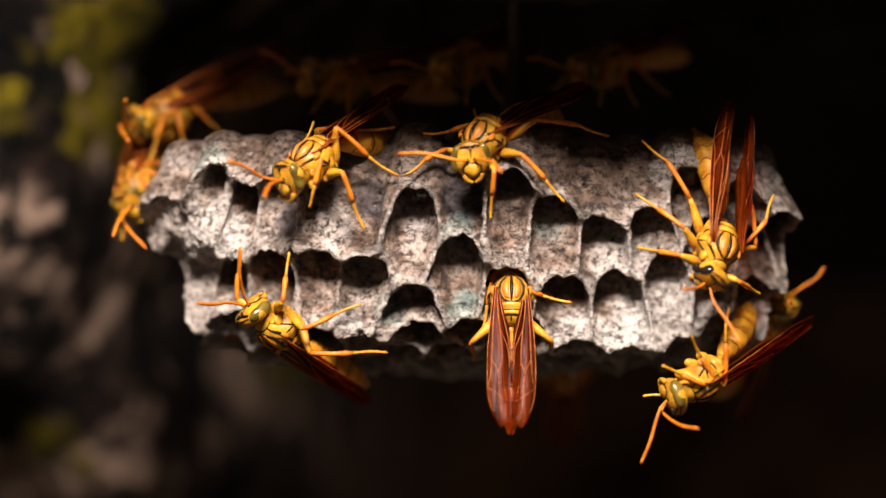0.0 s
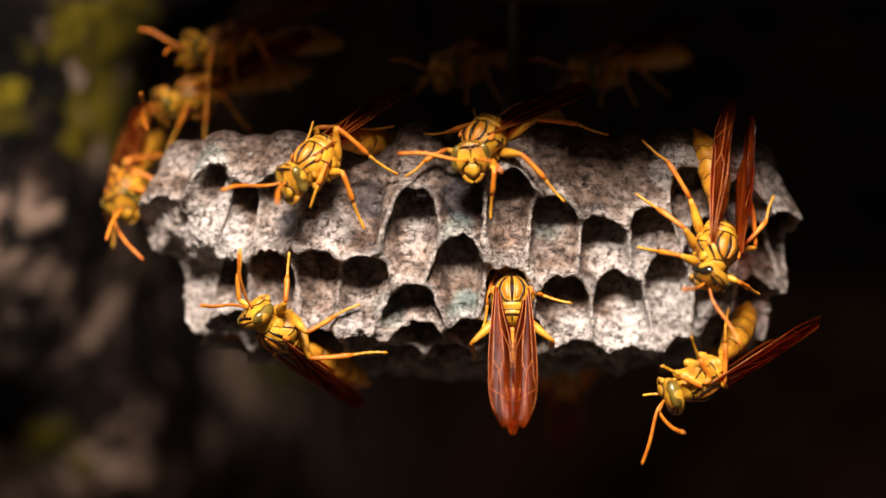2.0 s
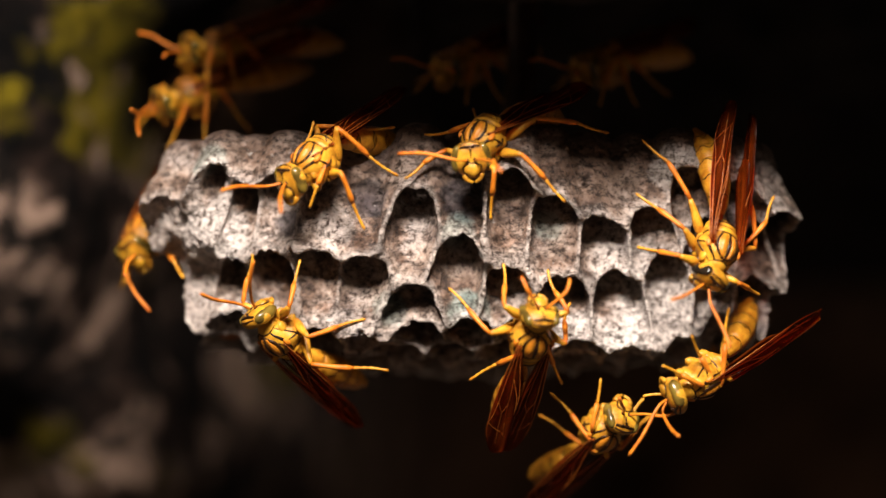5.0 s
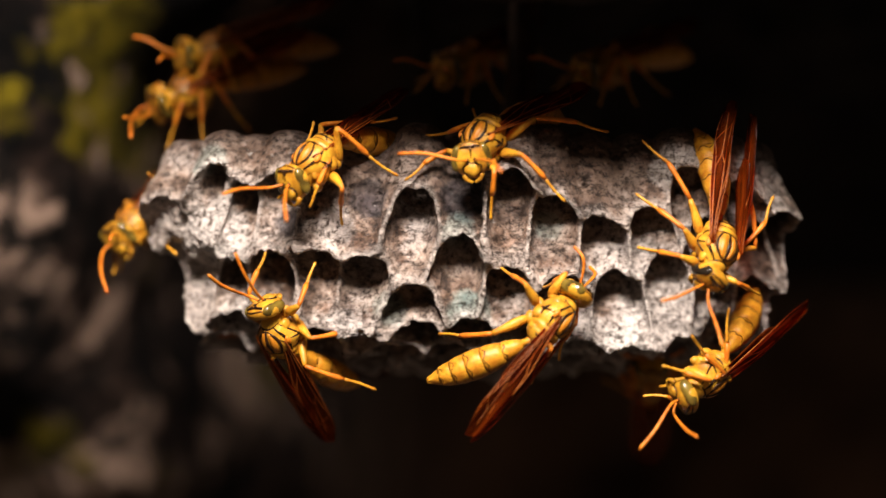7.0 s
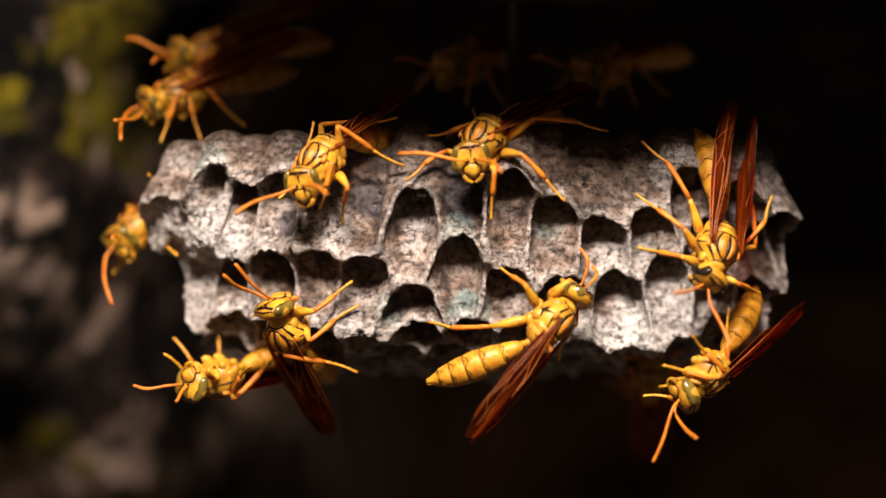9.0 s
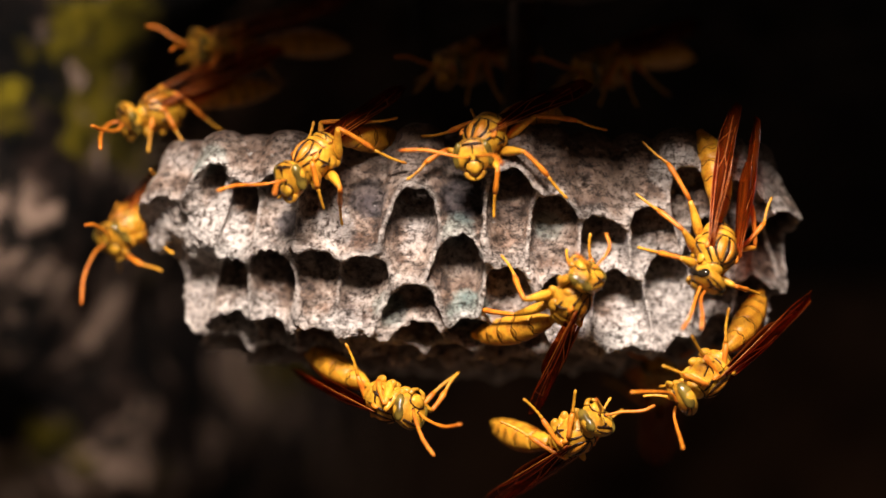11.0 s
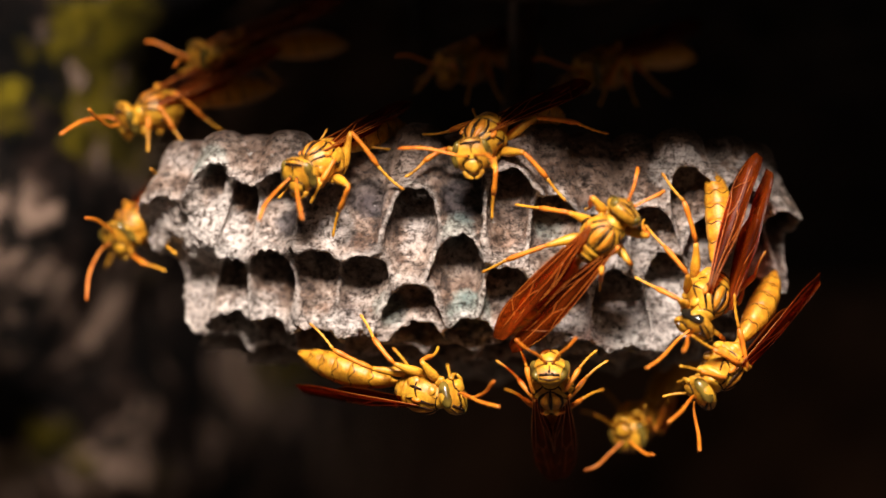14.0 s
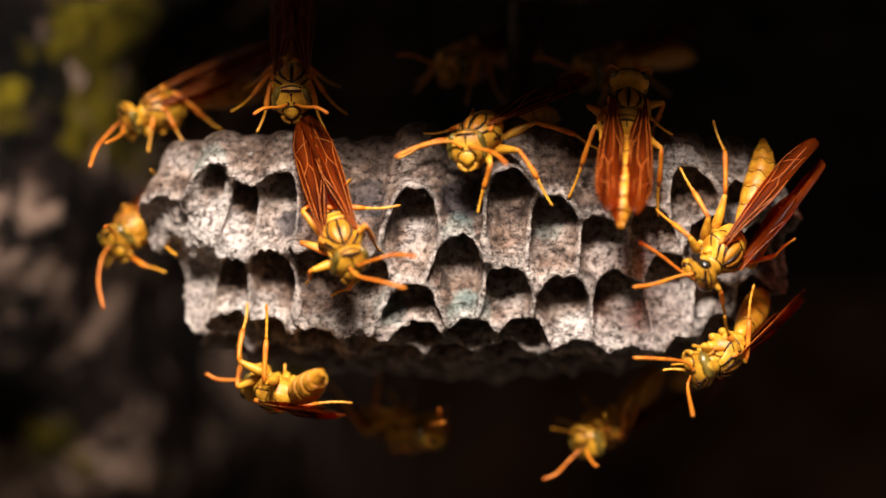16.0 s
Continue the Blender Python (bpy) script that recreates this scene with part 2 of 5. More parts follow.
# ---- mesh helpers ----
def part(name, bm, mat, parent=None, label="", smooth=True):
    me = bpy.data.meshes.new(name)
    bm.normal_update()
    bm.to_mesh(me)
    bm.free()
    for m in (mat if isinstance(mat, (list, tuple)) else [mat]):
        me.materials.append(m)
    if smooth:
        me.polygons.foreach_set("use_smooth", [True] * len(me.polygons))
    ob = new(name, me)
    if parent is not None:
        ob.parent = parent
    if label:
        tagged(ob, label)
    return ob


def loft(bm, rings, closed=True, cap=True, mats=None):
    """Faces between rings of points; every ring has the same number of points."""
    rows = [[bm.verts.new(p) for p in ring] for ring in rings]
    n = len(rows[0])
    for k, (a, b) in enumerate(zip(rows, rows[1:])):
        for i in range(n if closed else n - 1):
            j = (i + 1) % n
            f = bm.faces.new((a[i], a[j], b[j], b[i]))
            if mats:
                f.material_index = mats[k]
    if cap:
        bm.faces.new(rows[0][::-1])
        bm.faces.new(rows[-1])
    return rows


def tube(bm, points, radii, sides=8, flat=1.0):
    """A tapered tube along points (metres)."""
    pts = [Vector(p) for p in points]
    side = None
    rings = []
    for i, p in enumerate(pts):
        d = (pts[min(i + 1, len(pts) - 1)] - pts[max(i - 1, 0)]).normalized()
        if side is None:
            side = d.orthogonal().normalized()
        side = (side - d * side.dot(d)).normalized()
        up = d.cross(side)
        r = radii[i]
        rings.append([p + side * math.cos(a) * r + up * math.sin(a) * r * flat for a in (TAU * k / sides for k in range(sides))])
    loft(bm, rings)


def bezier(points, steps):
    """Points on a smooth curve through the given ones (Catmull-Rom)."""
    p = [Vector(q) for q in points]
    p = [p[0] * 2 - p[1]] + p + [p[-1] * 2 - p[-2]]
    out = []
    for k in range(1, len(p) - 2):
        for s in range(steps):
            t = s / steps
            a, b, c, d = p[k - 1:k + 3]
            out.append(0.5 * (2 * b + (c - a) * t + (2 * a - 5 * b + 4 * c - d) * t * t + (3 * b - a - 3 * c + d) * t ** 3))
    out.append(p[-2])
    return out


def ellipsoid(bm, centre, radii, seg=20, rings=14, shape=None):
    made = bmesh.ops.create_uvsphere(bm, u_segments=seg, v_segments=rings, radius=1.0)["verts"]
    for v in made:
        q = shape(v.co.copy()) if shape else v.co
        v.co = Vector((centre[0] + q.x * radii[0], centre[1] + q.y * radii[1], centre[2] + q.z * radii[2]))
    return made


def fractal(p, scale, octaves=4):
    return noise.fractal(Vector(p) * scale, 0.8, 2.1, octaves)


# ---- rock ----
def rock_face():
    bm = bmesh.new()
    nx, nz = 150, 110
    grid = []
    for j in range(nz + 1):
        z = -0.32 + 0.64 * j / nz
        row = []
        for i in range(nx + 1):
            x = -0.40 + 0.95 * i / nx
            edge = -0.024 + 0.022 / (1 + math.exp(-(z - 0.029) / 0.003)) + 0.012 / (1 + math.exp((z + 0.016) / 0.004))
            s = 1 / (1 + math.exp(-(x - edge) / 0.006))
            y = 0.047 + 0.34 * s + 0.15 * max(0, x - 0.05) + 0.85 * max(0.0, -z + 0.004)
            y += 0.020 * fractal((x, z, 0.3), 26, 5) + 0.008 * fractal((x, z, 1.7), 80, 4)
            row.append(bm.verts.new((x, y, z)))
        grid.append(row)
    for a, b in zip(grid, grid[1:]):
        for i in range(nx):
            bm.faces.new((a[i], a[i + 1], b[i + 1], b[i]))
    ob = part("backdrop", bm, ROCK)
    tagged(ob, "rough grey-brown rock face with yellow-green moss patches", "rock", kind="structure")


def rock_overhang():
    """The lip of rock from which the nest hangs: it shades the top of the comb. Its front edge, out of view, is shaped
    to place that shade.
    """
    outline = [(-23.7, 26.5), (-15.8, 24.6), (-4, 30), (8, 37), (25, 36), (45, 34), (70, 30), (100, 22), (140, 8), (180, -12), (200, 20), (200, 90), (150, 130), (80, 140), (10, 120), (-16, 85), (-25, 55), (-24, 42)]
    profile = [(p.y, p.z) for p in bezier([(0, y, z) for y, z in outline + outline[:1]], 3)[:-1]]
    bm = bmesh.new()
    rings = []
    nx = 70
    for i in range(nx + 1):
        x = -0.0345 + 0.26 * i / nx
        taper = min(1.0, (i / nx) / 0.18)
        ring = []
        for y, z in profile:
            # the lip rises towards both ends, to let the flash past
            back = (1 - taper) ** 3 * (24 if z < 60 else 5) + (5.5 if z < 60 else 1) * min(1.0, max(0.0, (x - 0.020) / 0.018)) ** 1.3
            w = fractal((x, y * MM, z * MM), 45, 4)
            front = 1 if y < 8 else 1.5
            # its end slants away upwards and backwards, to let light onto the rock behind
            end = -0.0295 + min(0.06, max(4 * MM * max(0.0, z - 50), min(0.027, 1.15 * MM * max(0.0, y + 8))))
            ring.append((max(x, end), y * MM + 0.0022 * w * front, (z + back) * MM + 0.0016 * w))
        rings.append(ring)
    loft(bm, rings)
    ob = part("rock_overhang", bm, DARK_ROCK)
    tagged(ob, "dark overhanging rock lip above the nest", "rock", kind="structure")


rock_face()
rock_overhang()

# ---- the nest: hanging paper comb ----
BETA = radians(20)
AXIS = Vector((0, -math.sin(BETA), -math.cos(BETA)))
BACK = Vector((0, math.cos(BETA), -math.sin(BETA)))
ORIGIN = Vector((0, 0.0012, 0.0114))
MIDDLE, FAN = 4.0, 0.013

# the cells that face the front: x, the height of the rim's arch and, for the small ones, how far they are closed (mm)
upper = [(-23.76, 9.18, 1.05), (-20.82, 6.96, 0.35), (-17.22, 7.98), (-2.94, 6.06), (7.26, 8.16), (11.46, 5.46), (16.56, 3.36), (21.66, 4.44), (25.86, 8.64), (31.56, 7.26)]
middle = [(-29.6, 5.6, 3), (-27.2, 5.2, 1.2), (-28.2, 1.8, 3), (-26.0, -0.6, 3), (-24.9, 0.30, 0.5), (-22.44, -1.14), (-17.94, -0.54), (-13.14, -0.24), (-8.34, -0.72), (-2.94, -3.24), (1.68, 1.14), (6.66, -1.74), (12.66, -2.76), (18.36, -2.34), (23.76, -0.54), (27.66, 3.36), (33.48, 2.76), (28.86, -2.34), (35.28, 4.38)]
lower = [(-22.32, -6.72), (-18.54, -7.62), (-13.44, -8.46), (-8.34, -9.24), (-2.64, -7.86), (2.76, -7.44), (8.46, -7.44), (14.76, -9.84), (20.16, -10.44), (25.86, -9.54), (29.46, -7.14), (32.76, -2.94)]


def cell_at(x, z, closed=0.0):
    """Across, back and length of the cell whose rim arches at height z, and how far it is closed."""
    back = 5.08 - 0.6 * max(z, -10.14) + 7.8 * ((x - 3.96) / 33.6) ** 2
    if -15 < x < -6 and -2 < z < 1:
        back -= 1.9
    length = max(1.2, (11.4 - z - (back - 2.52) * math.sin(BETA)) / math.cos(BETA))
    return MIDDLE + (x - MIDDLE) / (1 + FAN * length), back, length, closed


CELLS = [cell_at(*c) for c in upper + middle + lower]
# the rows behind them, under the comb
for j in range(1, 7):
    row = []
    for i in range(13):
        x, back = -23.04 + 4.44 * i + (2.22 if j % 2 else 0), 10.2 + 4.56 * j
        edge = ((x - 3.96) / 31.2) ** 2 + ((back - 3.6) / 25.2) ** 2
        if edge <= 1 and min(math.hypot(x - c[0], back - c[1]) for c in CELLS) >= 4.2:
            row.append((x, back, 18 + 0.24 * j - 5.4 * max(0, edge - 0.45), 0.0))
    CELLS += row


def comb_point(u, v, h):
    """u across, v back, h along the cells, in mm."""
    return ORIGIN + (Vector((1, 0, 0)) * u + BACK * v + AXIS * h) * MM


class Grain:
    """Smooth value noise on arrays of points."""
    def __init__(self, seed):
        self.table = np.random.RandomState(seed).uniform(-1, 1, (32, 32, 32)).astype(np.float32)

    def __call__(self, x, y, z):
        out = 0
        cell = [np.floor(c).astype(np.int32) for c in (x, y, z)]
        part_of = [c - i for c, i in zip((x, y, z), cell)]
        f = [t * t * (3 - 2 * t) for t in part_of]
        for a in (0, 1):
            for b in (0, 1):
                for c in (0, 1):
                    w = (f[0] if a else 1 - f[0]) * (f[1] if b else 1 - f[1]) * (f[2] if c else 1 - f[2])
                    out = out + w * self.table[(cell[0] + a) & 31, (cell[1] + b) & 31, (cell[2] + c) & 31]
        return out


def soft_min(a, b, k):
    t = np.clip(0.5 + 0.5 * (b - a) / k, 0, 1)
    return b + (a - b) * t - k * t * (1 - t)


def surface(field, low, step):
    """The skin of a solid given on a grid (negative inside): points and quads."""
    inside = field < 0
    nx, ny, nz = field.shape
    corner = [(a, b, c) for a in (0, 1) for b in (0, 1) for c in (0, 1)]
    count = np.zeros((nx - 1, ny - 1, nz - 1), np.int8)
    for a, b, c in corner:
        count += inside[a:nx - 1 + a, b:ny - 1 + b, c:nz - 1 + c]
    cubes = np.argwhere((count > 0) & (count < 8))
    number = np.full(count.shape, -1, np.int32)
    number[tuple(cubes.T)] = np.arange(len(cubes))
    total, hits = np.zeros((len(cubes), 3)), np.zeros(len(cubes))
    for p in corner:
        for axis in range(3):
            if p[axis]:
                continue
            q = list(p)
            q[axis] = 1
            fa = field[tuple((cubes + p).T)]
            fb = field[tuple((cubes + q).T)]
            cut = (fa < 0) != (fb < 0)
            t = np.where(cut, fa / np.where(cut, fa - fb, 1), 0)
            spot = np.repeat(np.array([p], float), len(cubes), 0)
            spot[:, axis] += t
            total += spot * cut[:, None]
            hits += cut
    points = (cubes + total / hits[:, None]) * step + low
    quads = []
    for axis in range(3):
        span = [slice(1, n - 1) for n in field.shape]
        span[axis] = slice(0, field.shape[axis] - 1)
        ahead = list(span)
        ahead[axis] = slice(1, field.shape[axis])
        a, b = inside[tuple(span)], inside[tuple(ahead)]
        where = np.argwhere(a != b)
        flip = a[tuple(where.T)]
        where += [0 if k == axis else 1 for k in range(3)]
        u, v = [k for k in range(3) if k != axis]
        if axis == 1:
            u, v = v, u
        around = []
        for du, dv in ((-1, -1), (0, -1), (0, 0), (-1, 0)):
            w = where.copy()
            w[:, u] += du
            w[:, v] += dv
            around.append(number[tuple(w.T)])
        around = np.stack(around, 1)
        around[~flip] = around[~flip][:, ::-1]
        quads.append(around)
    return points, np.concatenate(quads)


def skin_part(name, points, normals, quads, layers, mats, parent, label=""):
    """One mesh of some of the skin's faces, with the skin's own normals and named values at its points."""
    used, index = np.unique(quads, return_inverse=True)
    me = bpy.data.meshes.new(name)
    me.vertices.add(len(used))
    me.vertices.foreach_set("co", points[used].astype(np.float32).ravel())
    me.loops.add(quads.size)
    me.loops.foreach_set("vertex_index", index.ravel().astype(np.int32))
    me.polygons.add(len(quads))
    me.polygons.foreach_set("loop_start", np.arange(0, quads.size, 4, dtype=np.int32))
    me.update(calc_edges=True)
    me.polygons.foreach_set("use_smooth", np.ones(len(quads), bool))
    me.normals_split_custom_set_from_vertices(normals[used].astype(np.float32))
    for key, values in layers.items():
        me.attributes.new(key, "FLOAT", "POINT").data.foreach_set("value", values[used].astype(np.float32))
    for m in mats:
        me.materials.append(m)
    ob = new(name, me)
    ob.parent = parent
    if label:
        tagged(ob, label)
    return ob


def comb():
    nest = new("wasp_nest")
    nest.location = ORIGIN
    tagged(nest, "grey papery open-celled wasp nest hanging from rock", "wasp nest")
    cells = np.array(CELLS)
    step = 0.19
    low = np.array((-36.0, -4.0, -5.2))
    shape = [int(s / step) for s in (79.0, 46.0, 30.5)]
    us, vs, hs = [low[k] + step * np.arange(shape[k]) for k in range(3)]
    u, v = [a.astype(np.float32) for a in np.meshgrid(us, vs, indexing="ij")]
    grain = Grain(3)

    # across the comb: the outline, the walls half-way between neighbours, the corners
    lean = 0.28 * grain(u * 0.33, v * 0.33, 0 * u), 0.28 * grain(u * 0.33 + 9, v * 0.33, 0 * u)
    dist, outline = [], np.full(u.shape, 9.0, np.float32)
    for c in cells:
        du, dv = u + lean[0] - c[0], v + lean[1] - c[1]
        d = np.hypot(du, dv)
        outline = soft_min(outline, d - (3.0 if -25 < c[0] < 32 else 3.3), 1.1)
        # each wall bows out towards the front
        small = 1.0 if c[3] > 2 else 1.7 if c[0] < -25.5 or (c[0] < -20 and c[2] < 2.6) else 1.32 if c[2] < 5 and (c[0] < -16 or c[0] > 30) else 1.0
        dist.append(d * small * (1 + 0.13 * dv / (d + 0.4)))
    dist = np.stack(dist)
    order = np.argsort(dist, 0)[:3]
    near = np.take_along_axis(dist, order, 0)
    wall, wall3 = (near[1] - near[0]) / 1.9, (near[2] - near[0]) / 1.9
    room = soft_min(wall, wall3, 0.35)
    # the small cells at the end are hardly hollow
    room = room - cells[:, 3][order[0]]
    hollow = soft_min(room - 0.15, -outline - 0.40, 0.35)
    # how far down the paper reaches: each cell's own length, teeth at the corners
    rim_w, rim_h = 1e-9, 0
    for c in cells:
        du = u - c[0]
        d2 = du ** 2 + (v + 2.4 - c[1]) ** 2
        w = np.exp(-d2 / (2 * 1.55 ** 2)) + 1e-7 / (1 + d2)
        rim_w, rim_h = rim_w + w, rim_h + w * (c[2] + 0.09 * np.minimum(np.abs(du) ** 3, 8.0))
    tooth = np.clip(1 - (wall3 - wall) / 1.9, 0, 1) * np.clip(1 - wall / 1.2, 0, 1)
    side = np.clip(1 - wall / 1.5, 0, 1) * np.clip(1 + outline / 1.2, 0, 1)
    rim = rim_h / rim_w - 0.25 + 0.7 * tooth ** 1.5 + 0.5 * side
    rim = rim + 0.22 * grain(u * 0.9, v * 0.9, 0 * u + 5) + 0.2 * grain(u * 2.1, v * 2.1, 0 * u + 2) + 0.1 * grain(u * 3.3, v * 3.3, 0 * u + 6)
    root = -(3.0 * (u < 4) + 2.8 * (u >= 4)) * np.minimum(1.3, ((u - 4) / 33.6) ** 2) - 2.0 * np.exp(-((u - 5) / 21) ** 2) - 0.6
    root = root + 5.5 * np.clip((u - 35) / 5, 0, 2) ** 2 + 2.5 * np.clip((-28.5 - u) / 3, 0, 2) ** 2
    deep = np.maximum(root + 1.5 + 1.6 * np.clip(1 + outline / 2.5, 0, 1), rim - 11.0)

    # up the cells: narrower at the root, walls wavy, the roof's edge rounded
    uu, vv, hh = [a.astype(np.float32) for a in np.meshgrid(us, vs, hs, indexing="ij")]
    along = hh - root[..., None]
    taper = 0.75 * np.clip(1 - along / 5.0, 0, 1) ** 2
    out = np.broadcast_to(outline[..., None], uu.shape) + taper
    cavity = np.minimum(hollow[..., None] - 0.25 * taper, hh - deep[..., None])
    end = np.maximum(hh - rim[..., None], -9)
    skin = np.maximum(np.maximum(-soft_min(-out, along, 1.8), end), cavity)
    close = np.abs(skin) < 1.3
    a, b, c = uu[close], vv[close], hh[close]
    rough = 0.26 * grain(a * 0.42, b * 0.42, c * 0.5) + 0.40 * grain(a * 0.85 + 3, b * 0.85, c * 1.0) + 0.26 * grain(a * 1.7, b * 1.7 + 7, c * 1.8)
    bands = np.abs(grain(a * 0.5 + 5, b * 0.5, c * 1.3 + 11))
    rough += 0.45 * (0.3 - bands) + 0.2 * grain(a * 2.4, b * 2.4, c * 2.5 + 4)
    # the outside is puckered more than the walls within
    outside = -soft_min(0.06 - out[close] - 0.40 * rough, along[close] + 0.4 * rough, 1.8)
    outside = np.maximum(outside, end[close] + 0.2 * rough)
    skin[close] = np.maximum(outside, np.minimum(cavity[close] + np.clip(0.22 * rough, -0.12, 0.02), 9))
    for axis in range(3):
        for end in (0, -1):
            edge = [slice(None)] * 3
            edge[axis] = end
            skin[tuple(edge)] = 1.0
    points, quads = surface(skin, low, step)

    # into the nest's space; what lies how far from its rim and from the roof
    i = np.clip(((points[:, :2] - low[:2]) / step).round().astype(int), 0, [shape[0] - 1, shape[1] - 1])
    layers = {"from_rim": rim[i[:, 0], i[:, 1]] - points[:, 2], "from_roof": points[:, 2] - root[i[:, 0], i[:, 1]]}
    whose = order[0][i[:, 0], i[:, 1]]
    across = MIDDLE + (points[:, :1] - MIDDLE) * (1 + FAN * np.maximum(points[:, 2:], 0))
    world_points = (across * np.array((1.0, 0, 0)) + points[:, 1:2] * np.array(BACK) + points[:, 2:] * np.array(AXIS)) * MM
    p = world_points[quads]
    flat = np.cross(p[:, 2] - p[:, 0], p[:, 3] - p[:, 1])
    normals = np.zeros_like(world_points)
    for k in range(4):
        np.add.at(normals, quads[:, k], flat)
    normals /= np.linalg.norm(normals, axis=1)[:, None] + 1e-12
    owner = whose[quads[:, 0]]
    on_roof = (layers["from_roof"][quads].mean(1) < 0.55) & (flat[:, 2] > 0)
    for k in range(len(cells)):
        mine = quads[(owner == k) & ~on_roof]
        if len(mine):
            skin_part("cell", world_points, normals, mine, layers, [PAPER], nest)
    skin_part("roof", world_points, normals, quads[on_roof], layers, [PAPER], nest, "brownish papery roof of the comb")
    # stalk up to the rock
    bm = bmesh.new()
    foot = comb_point(8, 17, -1.0)
    up = [foot + Vector((0.002 * t, 0.008 * t, 0.034 * t)) - ORIGIN for t in np.linspace(0, 1, 9)]
    tube(bm, up, [0.0042, 0.0026, 0.0019, 0.0017, 0.0017, 0.0018, 0.002, 0.0026, 0.004], 14)
    part("stalk", bm, STALK, nest, "dark shiny stalk")
    return nest


comb()


# ---- wasps ----
def thorax_point(x, a, lift=0.0):
    """On the thorax, x from -3.1 to 3.2 mm, a the angle round it from the back (0) to the left side."""
    f = max(0.0, 1 - abs((x - 0.05) / 3.2) ** 2.6)
    r = math.sqrt(f)
    taper = 1 - 0.34 * max(0.0, (x - 0.2) / 3.0) ** 1.3
    step = -0.20 * math.exp(-((x + 0.95) / 0.16) ** 2) - 0.20 * math.exp(-((x + 1.75) / 0.18) ** 2) - 0.16 * math.exp(-((x - 2.25) / 0.2) ** 2)
    hump = 1 + 0.08 * math.exp(-((x - 0.8) / 1.4) ** 2)
    c, s = math.cos(a), math.sin(a)
    # lobes of the back: two shields beside a central groove, and swollen side plates
    lobe = 0.0
    if c > 0:
        lobe = 0.10 * math.exp(-((abs(a) - 0.26) / 0.16) ** 2) * math.exp(-((x - 0.7) / 1.3) ** 4) - 0.07 * math.exp(-((abs(a) - 0.60) / 0.07) ** 2) * math.exp(-((x - 0.6) / 1.5) ** 4)
    side = 0.26 * math.exp(-((abs(a) - 1.65) / 0.40) ** 2) * math.cos(2.3 * x - 0.3) + 0.22 * math.exp(-((abs(a) - 2.35) / 0.34) ** 2) * math.sin(2.6 * x)
    wy = 2.12 * r * taper * hump + (step + lobe + side) * min(1, r * 2) + lift
    up = 1.95 * r * hump * (0.4 + 0.6 * taper) + (step + lobe + side) * min(1, r * 2) + lift
    down = 2.0 * r + side * min(1, r * 2) + lift
    return Vector((x, s * wy, c * (up if c > 0 else down) + 0.1)) * MM


